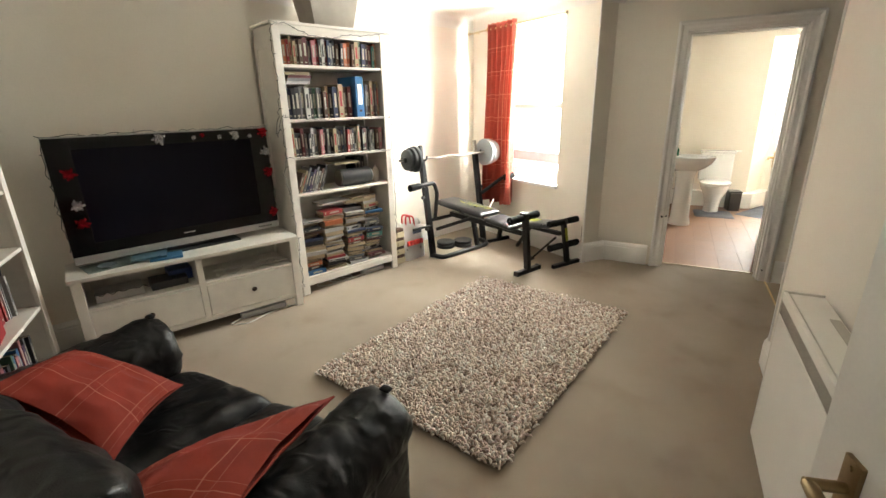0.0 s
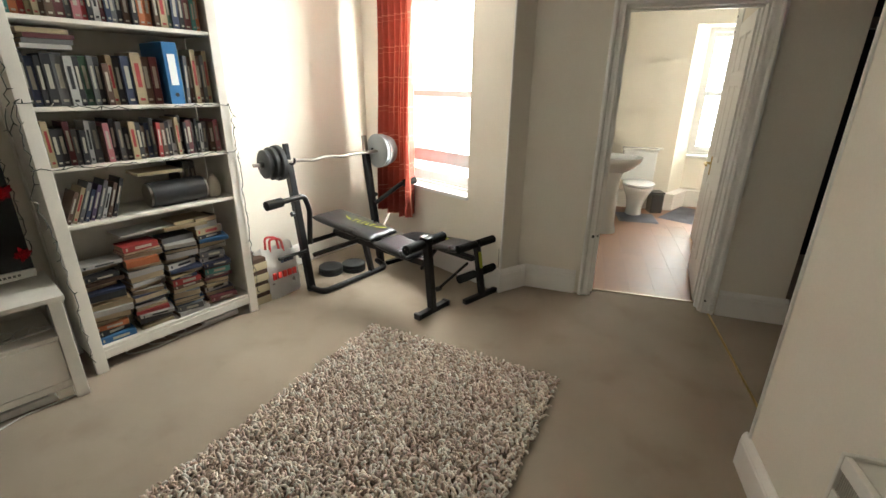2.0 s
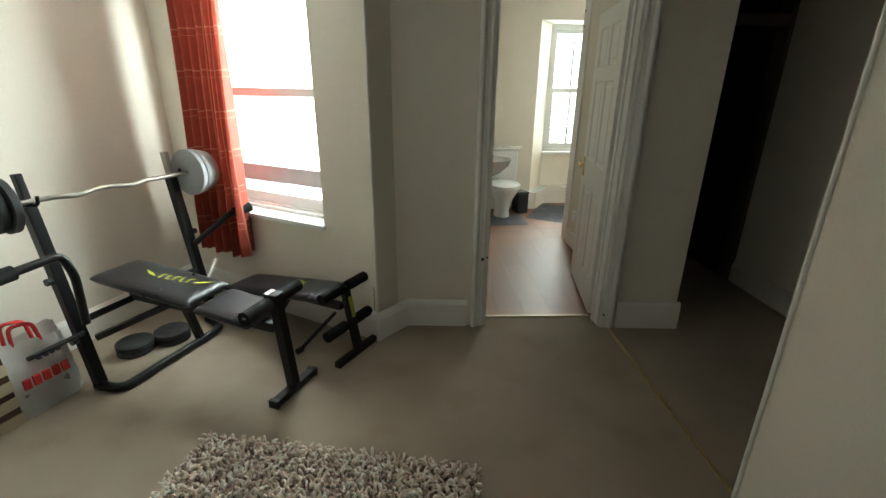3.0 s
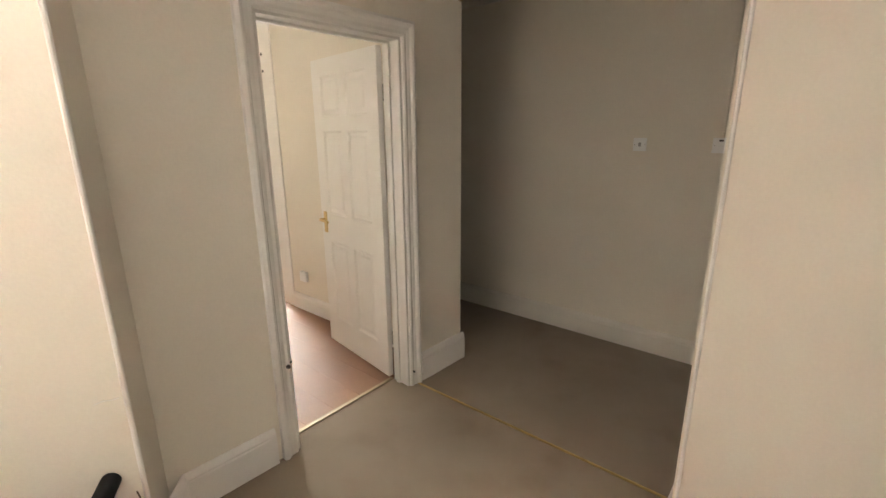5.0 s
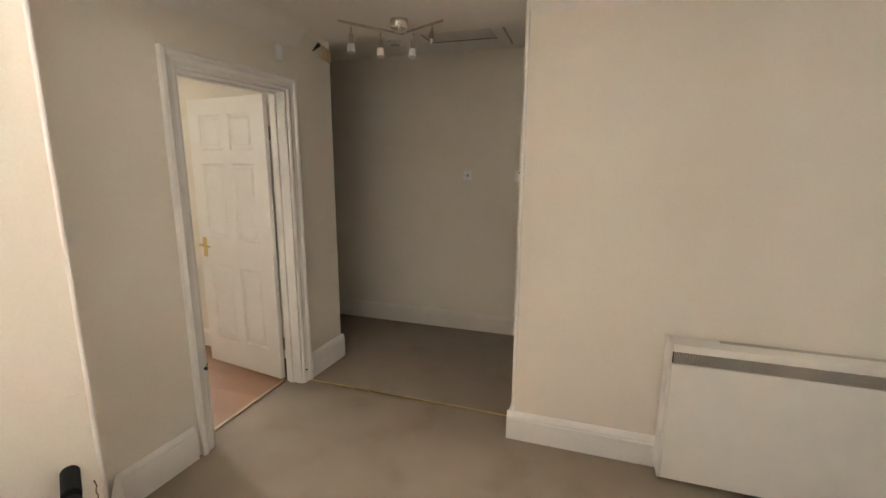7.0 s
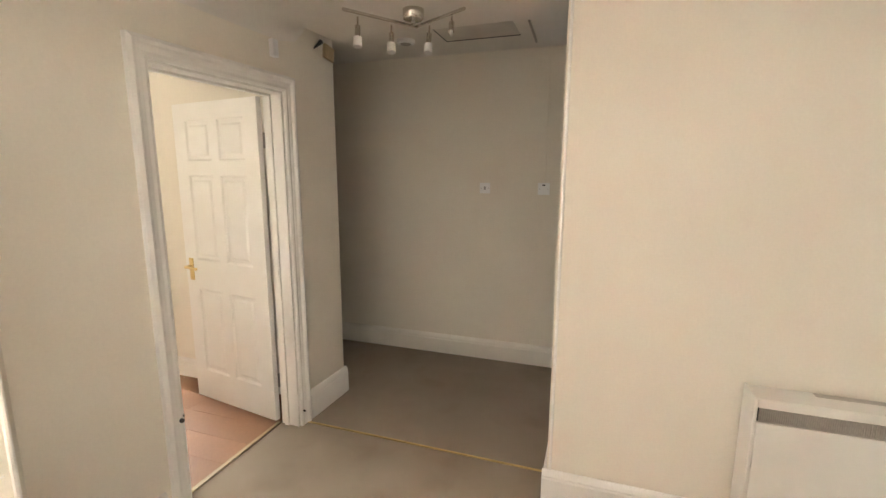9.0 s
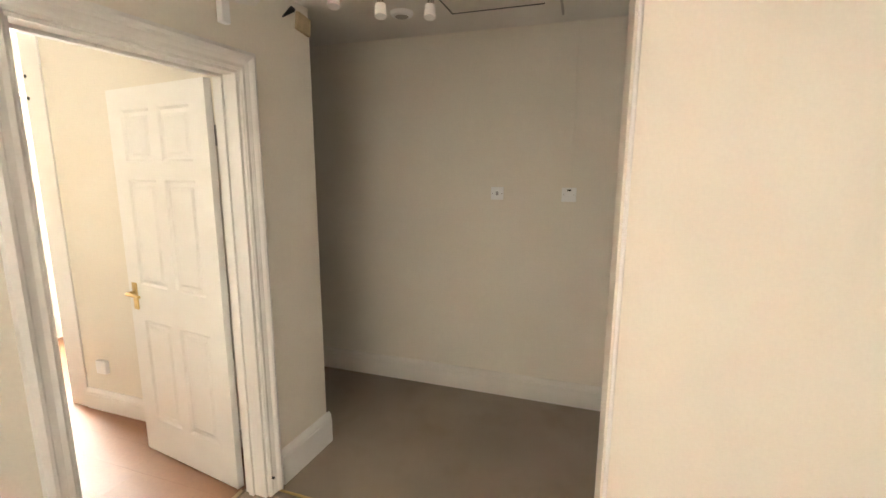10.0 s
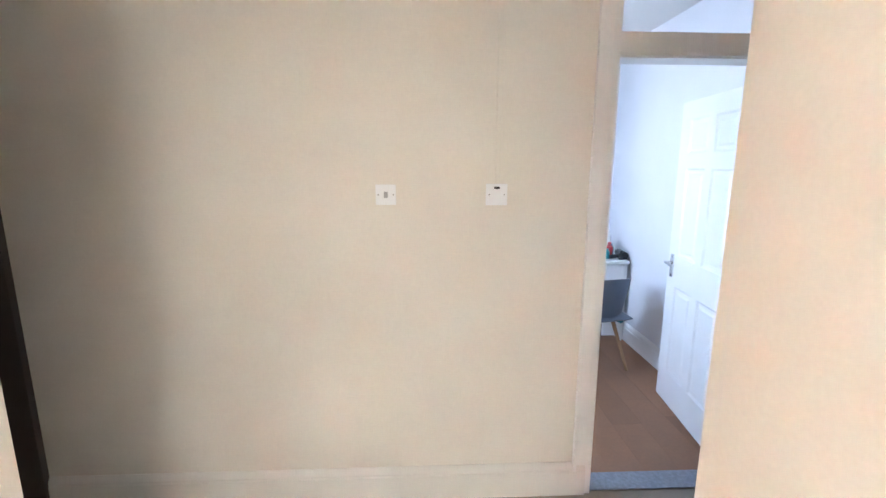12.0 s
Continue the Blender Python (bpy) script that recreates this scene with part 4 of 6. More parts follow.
box(bm, 0.072, 0.075, 0, 0.28, 0, 0.32, 0.001)
box(bm, 0.003, 0.072, 0, 0.003, 0, 0.32, 0.0005)
part("file_cover", bm, FILE, lf)
part("page_block", box(nb(), 0.005, 0.06, 0.01, 0.27, 0.01, 0.30), PAPER, lf)
part("spine_label", box(nb(), 0.018, 0.057, -0.0012, 0, 0.10, 0.26), PLATE, lf, "white paper spine label")
part("finger_hole", rod(nb(), (0.0375, -0.0015, 0.05), (0.0375, 0.0, 0.05), 0.011, 16), BLACK_PLASTIC, lf)
row_of_books(mBC, 0.735, 0.92, 1.425, ["cream", "grey", "brown", "cream", "brown", "grey"], (0.25, 0.30), (0.018, 0.032))
for i, (t, dx) in enumerate((("white", 0.0), ("grey", 0.01), ("maroon", 0.02), ("cream", 0.0))):
    book(t, mBC @ pose(0.07 + dx, 0.03, 1.70 + 0.022 * i + 0.0, 0, 90, 0) @ pose(0, 0, 0), 0.020, 0.19, 0.16, False, "lying flat on other books")
row_of_books(mBC, 0.045, 0.92, 1.14, ["white", "cream", "black", "black", "maroon", "grey", "black", "white", "grey", "brown", "pink", "black", "grey", "black", "cream", "black", "brown", "navy", "grey", "red", "brown", "black"], (0.17, 0.225), (0.014, 0.034))
# fourth shelf: leaning books, a dark speaker, a vase
x = 0.055
for i, t in enumerate(["brown", "cream", "grey", "navy", "purple", "grey", "white", "brown", "black"]):
    a = 24 - i * 0.5
    w = 0.018
    book(t, mBC @ pose(x, 0.04, 0.8505 + w * math.sin(radians(a)), 0, a, 0), w, 0.17 + 0.02 * (i % 3), 0.15)
    x += w / math.cos(radians(a)) + 0.006
spk = thing("speaker", "rounded black portable speaker on the bookcase shelf", "speaker")
spk.matrix_world = mBC @ pose(0.47, 0.09, 0.8505)
part("speaker_body", rod(nb(), (0, 0, 0.075), (0.30, 0, 0.075), 0.072, 28), BLACK_PLASTIC, spk, smooth=True)
for x in (-0.012, 0.300):
    part("end_ring", rod(nb(), (x, 0, 0.075), (x + 0.012, 0, 0.075), 0.066, 28), STEEL, spk, "dull metal end ring", smooth=True)
part("foot", box(nb(), 0.05, 0.25, -0.03, 0.03, 0, 0.012, 0.003), BLACK_PLASTIC, spk)
vase = thing("vase", "small beige pottery jar on the bookcase shelf", "vase")
vase.matrix_world = mBC @ pose(0.845, 0.09, 0.8505)
part("vase_body", lathe(nb(), [(0.028, 0), (0.038, 0.03), (0.04, 0.08), (0.03, 0.115), (0.012, 0.135), (0.013, 0.15)]), material("beige_pottery", (0.42, 0.37, 0.30), 0.6), vase, smooth=True)
for i in range(4):
    book(["cream", "black", "cream", "grey"][i], mBC @ pose(0.42 + 0.02 * i, 0.05, 1.062 - 0.022 * i, 0, 90, 0), 0.018, 0.24, 0.18, False, "lying flat above the speaker") if i < 1 else None
tall = ["black", "grey", "black"]
for i, t in enumerate(tall):
    book(t, mBC @ pose(0.68 + 0.035 * i, 0.16, 0.8505), 0.030, 0.23, 0.15)
# bottom shelf: heaps of paperbacks lying flat
heap_tones = ["blue", "white", "white", "red", "maroon", "white", "black", "navy", "cream", "brown", "grey", "orange", "cream", "white", "brown", "teal", "white", "cream", "black", "black", "grey", "brown", "white", "navy"]
for s, (x0, top, wdt) in enumerate(((0.045, 0.595, 0.20), (0.255, 0.665, 0.20), (0.465, 0.655, 0.19), (0.665, 0.715, 0.185))):
    z, i = 0.1455, 0
    while z < top:
        th = rk.uniform(0.013, 0.040)
        t = heap_tones[(i * 5 + s * 7 + rk.randint(0, 2)) % len(heap_tones)]
        w2 = wdt - rk.uniform(0.0, 0.045)
        # the spine or the fore-edge shows
        m = mBC @ pose(x0 + rk.uniform(0, 0.016), 0.022 + rk.uniform(0, 0.05), z, 0, 0, rk.choice((-14, -9, -6, -2, 0, 2, 5, 9))) @ pose(0, 0, th, 0, 90, 0)
        if rk.random() < 0.38:
            m = m @ pose(th / 2, 0.07, w2 / 2, 180, 0, 0) @ pose(-th / 2, -0.07, -w2 / 2)
        book(t, m, th, w2, 0.13, rk.random() < 0.5, "in a heap of paperbacks lying flat")
        z += th + 0.0006
        i += 1
for x, z, t, w2, th, a in ((0.27, 0.72, "white", 0.30, 0.012, 4), (0.50, 0.70, "cream", 0.24, 0.022, -7), (0.56, 0.725, "cream", 0.22, 0.018, 3)):
    book(t, mBC @ pose(x, 0.06, z, 0, 0, a) @ pose(0, 0, th, 0, 90, 0), th, w2, 0.17, False, "lying flat on top of a heap")
# second bookcase
row_of_books(mBC2, 0.50, 0.64, 0.457, ["red", "cream", "orange", "red", "maroon"], (0.24, 0.29), (0.02, 0.035), 0.10)
row_of_books(mBC2, 0.65, 0.80, 0.457, ["red", "white", "grey", "black", "white", "black", "grey", "brown"], (0.22, 0.27), (0.012, 0.022), 0.08)
row_of_books(mBC2, 0.25, 0.72, 0.12, ["blue", "pink", "purple", "grey", "black", "green", "blue", "pink", "black", "grey"], (0.19, 0.24), (0.018, 0.03), 0.05)
row_of_books(mBC2, 0.30, 0.55, 0.814, ["red", "cream", "green", "brown", "black", "teal", "grey", "red"], (0.20, 0.26), (0.016, 0.03), 0.12)
g = thing("box_file", "red card box file with a small white label on the shelf", "box file")
g.matrix_world = mBC2 @ pose(0.22, 0.02, 0.458, 0, 0, 8)
part("file_body", box(nb(), 0, 0.26, 0, 0.07, 0, 0.23, 0.004), cover((0.45, 0.015, 0.02)), g)
part("paper_label", box(nb(), 0.12, 0.18, -0.0015, 0, 0.14, 0.19), PLATE, g, "white paper label")

# basket on the bookcase
bk = thing("storage_basket", "grey felt storage basket with two handles on the bookcase", "basket")
bk.matrix_world = mBC @ pose(0.55, 0.19, 2.10)
FELT = material("grey_felt", (0.42, 0.38, 0.33), 0.95, var=0.08, fine=350, bump=0.6)
bm = nb()
loops = []
for sx, sy, z in ((0.17, 0.11, 0), (0.215, 0.14, 0.235), (0.207, 0.132, 0.235), (0.165, 0.105, 0.01)):
    loops.append([bm.verts.new((sx * (1 if abs(math.cos(a)) > 0.4 else math.cos(a) / 0.4) * (1 if math.cos(a) > 0 else -1) if abs(math.cos(a)) > 0.4 else sx * math.cos(a) / 0.4, max(-1, min(1, math.sin(a) * 1.3)) * sy, z)) for a in [2 * math.pi * (k + 0.5) / 24 for k in range(24)]])
for a, b in zip(loops, loops[1:]):
    for k in range(24):
        bm.faces.new((a[k], a[(k + 1) % 24], b[(k + 1) % 24], b[k]))
bm.faces.new(loops[0][::-1])
bm.faces.new(loops[-1])
bmesh.ops.recalc_face_normals(bm, faces=bm.faces)
part("basket_body", bm, FELT, bk)
for s in (-1, 1):
    part("basket_handle", tube(nb(), bend([(s * 0.212, -0.05, 0.20), (s * 0.225, -0.05, 0.27), (s * 0.225, 0.05, 0.27), (s * 0.212, 0.05, 0.20)]), 0.008, 8), FELT, bk, smooth=True)


# ---- string of fairy lights ----
WIRE = material("dark_green_wire", (0.02, 0.03, 0.022), 0.5)
BULB = material("clear_bulb", (0.45, 0.42, 0.36), 0.2)


def fairy(label, m, pts, seed):
    f = thing("fairy_lights", label, "string lights")
    f.matrix_world = m
    r = random.Random(seed)
    dense = []
    for a, b in zip(pts, pts[1:]):
        a, b = Vector(a), Vector(b)
        n = max(2, int((b - a).length / 0.03))
        dense += [a.lerp(b, i / n) + Vector((r.uniform(-0.011, 0.011), r.uniform(-0.003, 0.0), r.uniform(-0.009, 0.009))) for i in range(n)]
    dense.append(Vector(pts[-1]))
    part("wire", tube(nb(), dense, 0.0023, 5), WIRE, f)
    for i in range(1, len(dense), 3):
        p = dense[i]
        d = Vector((r.uniform(-1, 1), r.uniform(-0.6, 0), r.uniform(-1, 1))).normalized()
        part("fairy_bulb", rod(nb(), p, p + d * 0.020, 0.0032, 6, 0.0015), BULB if i % 4 == 0 else WIRE, f)
    return f


fairy("dark wired fairy lights draped round the tall bookcase", mBC,
      [(-0.014, -0.02, 0.10), (-0.014, -0.01, 0.5), (-0.02, -0.004, 0.85), (-0.05, -0.002, 1.02), (-0.02, -0.004, 1.12), (-0.014, -0.006, 1.45), (-0.06, 0.02, 1.30), (-0.014, -0.006, 1.6), (-0.024, -0.02, 2.09),
       (0.1, -0.024, 2.075), (0.25, -0.022, 2.02), (0.45, -0.02, 2.01), (0.62, -0.02, 2.045), (0.8, -0.02, 2.06), (0.985, -0.02, 2.085)], 2)
fairy("dark wired fairy lights hanging down the bookcase", mBC,
      [(-0.012, -0.006, 1.45), (0.25, -0.004, 1.418), (0.5, -0.004, 1.410), (0.98, -0.006, 1.42), (0.985, -0.006, 1.14), (0.4, -0.004, 1.128), (-0.01, -0.006, 1.145)], 4)
fairy("thin fairy lights lying along a bookcase shelf", mBC, [(0.985, -0.008, 1.13), (0.985, -0.006, 0.85), (0.986, -0.006, 0.5), (0.984, -0.006, 0.15)], 6)

# ---- television bench and television ----
mTB = at_left_wall(-2.42, 0.045, 0, 0) @ pose(0, 0, 0, 0, 0, -4) @ pose(0.045, 0, 0)
tb = thing("tv_bench", "long white wooden television bench with two drawers and open shelf", "tv bench")
tb.matrix_world = mTB
W = 1.375
part("bench_top", box(nb(), -0.012, W + 0.012, -0.012, 0.44, 0.545, 0.572, 0.004), WHITE_WOOD, tb)
for x in (0, W - 0.055):
    for y in (0, 0.375):
        part("leg", box(nb(), x, x + 0.055, y, y + 0.05, 0, 0.545, 0.004), WHITE_WOOD, tb)
    part("end_panel", box(nb(), x + 0.018, x + 0.036, 0.05, 0.375, 0.08, 0.545, 0.002), WHITE_WOOD, tb)
part("bottom_rail", box(nb(), 0.055, W - 0.055, 0.008, 0.03, 0.075, 0.112, 0.003), WHITE_WOOD, tb)
part("divider", box(nb(), W / 2 - 0.02, W / 2 + 0.02, 0.006, 0.39, 0.112, 0.545, 0.002), WHITE_WOOD, tb)
part("middle_shelf", box(nb(), 0.055, W - 0.055, 0.01, 0.39, 0.345, 0.363, 0.002), WHITE_WOOD, tb)
part("base_board", box(nb(), 0.055, W - 0.055, 0.03, 0.39, 0.09, 0.105), WHITE_WOOD, tb)
part("back_board", box(nb(), 0.055, W - 0.055, 0.395, 0.402, 0.08, 0.545), WHITE_WOOD, tb)
KNOB = material("dark_bronze_knob", (0.06, 0.045, 0.035), 0.35, metal=0.8)
for a, b in ((0.058, W / 2 - 0.023), (W / 2 + 0.023, W - 0.058)):
    dr = part("drawer_front", box(nb(), a, b, 0.006, 0.024, 0.115, 0.342, 0.003), WHITE_WOOD, tb)
    k = lathe(nb(), [(0.006, 0), (0.006, 0.012), (0.016, 0.018), (0.017, 0.026), (0.010, 0.031)], 20, pose((a + b) / 2, 0.006, 0.24, 90, 0, 0))
    part("knob", k, KNOB, dr, "dark bronze knob", smooth=True)

mTV = at_left_wall(-2.315, -0.10, 0, 0)
tv = thing("television", "large black plasma television with a silver strip on the bench", "television")
tv.matrix_world = mTV
SCREEN = material("tv_screen", (0.004, 0.0035, 0.006), 0.14, var=0.0, bump=0.0, spec=0.07)
GLOSS = material("black_gloss_bezel", (0.005, 0.005, 0.005), 0.10, var=0.0, bump=0.0, spec=0.25)
SILVER = material("silver_plastic", (0.42, 0.41, 0.39), 0.35, metal=0.5)
part("casing", box(nb(), 0, 1.29, 0.012, 0.10, 0.63, 1.375, 0.01), BLACK_PLASTIC, tv)
bm = nb()
box(bm, 0.0, 0.125, 0, 0.014, 0.66, 1.37, 0.003)
box(bm, 1.165, 1.29, 0, 0.014, 0.66, 1.37, 0.003)
box(bm, 0.1252, 1.1648, 0, 0.014, 1.30, 1.37, 0.003)
box(bm, 0.1252, 1.1648, 0, 0.014, 0.66, 0.735, 0.003)
part("bezel", bm, GLOSS, tv, "glossy black bezel")
part("screen", box(nb(), 0.123, 1.167, 0.006, 0.010, 0.733, 1.302), SCREEN, tv, "dark glass screen")
part("silver_strip", box(nb(), -0.002, 1.292, -0.006, 0.03, 0.615, 0.659, 0.005), SILVER, tv, "silver lower strip")
part("top_strip", box(nb(), -0.002, 1.292, -0.001, 0.05, 1.371, 1.378, 0.002), SILVER, tv)
part("maker_mark", box(nb(), 0.62, 0.69, -0.0008, 0.0, 0.692, 0.699), SILVER, tv, "small plain silver mark")
bm = nb()
for i in range(6):
    box(bm, 1.13 + i * 0.018, 1.142 + i * 0.018, -0.0075, -0.0065, 0.632, 0.644)
part("port_label", bm, BLACK_PLASTIC, tv)
part("stand_neck", box(nb(), 0.5, 0.8, 0.03, 0.08, 0.575, 0.64, 0.004), BLACK_PLASTIC, tv)
part("stand_base", box(nb(), 0.32, 0.98, -0.03, 0.20, 0.572, 0.585, 0.004), BLACK_PLASTIC, tv)
fairy("thin dark fairy lights behind the television's edge", mTV, [(-0.006, 0.03, 0.7), (-0.008, 0.03, 1.0), (-0.005, 0.03, 1.384), (0.4, 0.03, 1.384), (1.296, 0.03, 1.384), (1.30, 0.03, 1.0), (1.30, 0.03, 0.72)], 9)

FOIL = {"red": material("red_foil", (0.58, 0.015, 0.035), 0.16, metal=0.8, var=0.0, bump=0.0), "silver": material("silver_foil", (0.75, 0.75, 0.77), 0.18, metal=0.9, var=0.0, bump=0.0)}


def bow(colour, m, size=1.0):
    r = random.Random(int(m.translation.x * 1000) + int(m.translation.z * 1700))
    g = thing("gift_bow", "%s foil gift bow stuck on the television's frame" % colour, "gift bow", group="gift bows on the television")
    g.matrix_world = m @ Matrix.Scale(size, 4)
    bm = nb()
    for ring, (num, reach, rise) in enumerate(((7, 0.040, 0.014), (6, 0.028, 0.024), (4, 0.014, 0.030))):
        for i in range(num):
            a = 2 * math.pi * (i + 0.3 * ring + r.uniform(-0.28, 0.28)) / num
            k_ = r.uniform(0.75, 1.15)
            lift = r.uniform(0.7, 1.9)
            d = Vector((math.cos(a), 0, math.sin(a)))
            s = Vector((-math.sin(a), 0, math.cos(a))) * 0.0075
            up = Vector((0, -1, 0))
            pts = [up * 0.002, d * reach * k_ * 0.6 + up * rise * lift * 0.4, d * reach * k_ + up * (rise * 0.4 * lift), d * reach * k_ * 0.7 + up * (rise + 0.006), up * (rise + 0.004)]
            strip = [(bm.verts.new(p - s * (1 if k != 2 else 0.5)), bm.verts.new(p + s * (1 if k != 2 else 0.5))) for k, p in enumerate(pts)]
            for p, q in zip(strip, strip[1:]):
                bm.faces.new((p[0], p[1], q[1], q[0]))
    bmesh.ops.solidify(bm, geom=list(bm.faces), thickness=0.0006)
    part("bow_loops", bm, FOIL[colour], g)
    part("bow_base", rod(nb(), (0, 0, 0), (0, -0.003, 0), 0.012, 12), FOIL[colour], g)
    return g


for colour, x, z in (("red", 0.085, 1.165), ("silver", 0.085, 0.975), ("red", 0.085, 0.865), ("silver", 0.58, 1.335), ("silver", 1.06, 1.335), ("red", 1.262, 1.345), ("silver", 1.262, 1.20), ("red", 1.262, 1.05), ("red", 1.262, 0.74)):
    bow(colour, mTV @ pose(x, -0.0, z, 0, x * 40, 0))
for colour, x, z in (("silver", 0.79, 1.332), ("red", 0.845, 1.345), ("silver", 0.955, 1.325), ("silver", 1.165, 1.320)):
    bow(colour, mTV @ pose(x, -0.0, z, 0, x * 70, 0), 0.42)

# things on and in the bench
mg = thing("magazine", "pale magazine lying on the white bench top", "magazine")
mg.matrix_world = mTB @ pose(0.10, 0.05, 0.5725, 0, 0, 12)
part("magazine_sheets", box(nb(), 0, 0.28, 0, 0.20, 0, 0.006, 0.001), material("greenish_cover", (0.20, 0.24, 0.21), 0.4), mg)
dv = thing("disc_case", "blue disc case lying on the white bench top", "disc case")
dv.matrix_world = mTB @ pose(0.42, 0.05, 0.5725, 0, 0, -8)
part("case", box(nb(), 0, 0.19, 0, 0.135, 0, 0.014, 0.002), material("blue_case", (0.03, 0.15, 0.30), 0.3), dv)
part("case", box(nb(), -0.10, 0.10, 0.02, 0.155, 0.0142, 0.028, 0.002), material("blue_case_light", (0.06, 0.13, 0.19), 0.3), dv)
rc = thing("remote_control", "black remote control on the white bench top", "remote control")
rc.matrix_world = mTB @ pose(0.36, 0.21, 0.5725, 0, 0, 5)
part("remote_body", box(nb(), 0, 0.20, 0, 0.045, 0, 0.018, 0.006), BLACK_PLASTIC, rc)
pd = thing("small_dish", "small grey dish on a magazine", "dish")
pd.matrix_world = mTB @ pose(0.20, 0.12, 0.579)
part("dish_body", lathe(nb(), [(0.03, 0), (0.055, 0.012), (0.052, 0.014), (0.02, 0.006)]), material("grey_glaze", (0.14, 0.17, 0.18), 0.25), pd, smooth=True)
for (x, w, c, lab) in ((0.10, 0.26, (0.45, 0.45, 0.44), "grey"), (0.40, 0.22, (0.05, 0.05, 0.055), "black"), (0.52, 0.16, (0.03, 0.07, 0.22), "blue")):
    g = thing("media_box", "%s electronic box on the bench's open shelf" % lab, "media box")
    g.matrix_world = mTB @ pose(x, 0.09 + 0.1 * (lab == "blue"), 0.3635)
    part("box_case", box(nb(), 0, w, 0, 0.18, 0, 0.05 + 0.03 * (lab == "blue"), 0.004), material(lab + "_case", c, 0.4), g)
CABLE = material("white_cable", (0.62, 0.60, 0.56), 0.5)
cb = thing("loose_cable", "tangle of white cables on the bench's open shelf", "cable")
cb.matrix_world = mTB
rr_ = random.Random(8)
pts = []
for i in range(60):
    pts.append((0.80 + i * 0.009 + 0.05 * math.sin(i * 0.9), 0.12 + 0.06 * math.cos(i * 0.7), 0.370 + 0.010 * (1 + math.sin(i * 1.3))))
part("cable", tube(nb(), pts, 0.0035, 6), CABLE, cb, smooth=True)
pts = [(0.10 + i * 0.008, 0.07 + 0.02 * math.cos(i * 0.8), 0.420 + 0.004 * math.sin(i)) for i in range(40)]
part("cable", tube(nb(), pts, 0.003, 6), BLACK_PLASTIC, cb, "black cable", smooth=True)
ex = thing("extension_lead", "white extension lead trailing on the carpet under the bench", "extension lead")
ex.matrix_world = mTB
part("socket_strip", box(nb(), 0.91, 1.25, 0.05, 0.11, 0, 0.04, 0.008), PLATE, ex)
part("cable", tube(nb(), bend([(0.98, 0.08, 0.02), (0.80, 0.0, 0.006), (0.92, -0.06, 0.006), (1.02, -0.02, 0.006), (1.1, 0.02, 0.006), (1.35, 0.03, 0.006)], 8), 0.004, 6), CABLE, ex, smooth=True)
ex2 = thing("extension_lead", "white cable coiled on the carpet under the bookcase", "extension lead")
ex2.matrix_world = mBC
part("cable", tube(nb(), [(0.25 + 0.14 * math.cos(t) + t * 0.02, 0.10 + 0.06 * math.sin(t), 0.006 + 0.0006 * t) for t in [k * 0.3 for k in range(64)]], 0.004, 6), CABLE, ex2, smooth=True)
part("socket_strip", box(nb(), 0.62, 0.86, 0.06, 0.12, 0, 0.035, 0.008), PLATE, ex2)



# ---- black leather sofa ----
def pillow(bm, sx, sy, sz, m, nx=22, power=4.0, wrinkle=0.0, seed=0.0, sag=0.0):
    """A stuffed shape: a rounded box with soft folds."""
    for side in (1, -1):
        grid = []
        for i in range(nx + 1):
            row = []
            for j in range(nx + 1):
                a, b = 2 * i / nx - 1, 2 * j / nx - 1
                a2, b2 = math.sin(a * math.pi / 2), math.sin(b * math.pi / 2)
                e = max(0.0, (1 - abs(a2) ** power)) ** 0.5 * max(0.0, (1 - abs(b2) ** power)) ** 0.5
                z = side * sz * e
                if wrinkle:
                    z += side * wrinkle * e * (math.sin(9 * a2 + 5 * b2 + seed) * math.sin(7 * b2 - 4 * a2 * a2 + seed * 2) + 0.5 * math.sin(17 * a2 * b2 + seed))
                z -= sag * (1 - a2 * a2) * (1 - b2 * b2)
                row.append(bm.verts.new(m @ Vector((a2 * sx, b2 * sy, z))))
            grid.append(row)
        for i in range(nx):
            for j in range(nx):
                f = (grid[i][j], grid[i + 1][j], grid[i + 1][j + 1], grid[i][j + 1])
                bm.faces.new(f if side > 0 else f[::-1])
    bmesh.ops.remove_doubles(bm, verts=bm.verts, dist=0.0004)
    return bm


def soft(bm, amount, scale, seed=0.0):
    """Folds and dents over a whole shape."""
    bm.normal_update()
    for v in bm.verts:
        p = v.co * scale + Vector((seed, seed * 2, 0))
        q = Vector((p.x + 0.7 * p.y, p.y * 2.2, p.z))
        v.co += v.normal * amount * (noise.noise(p) + 0.7 * (1 - 2 * abs(noise.noise(q * 1.7))) ** 3)
    return bm


sofa = thing("sofa", "worn black leather two-seat sofa with fat rolled arms", "sofa", (-2.09, 1.935, 0), 0)


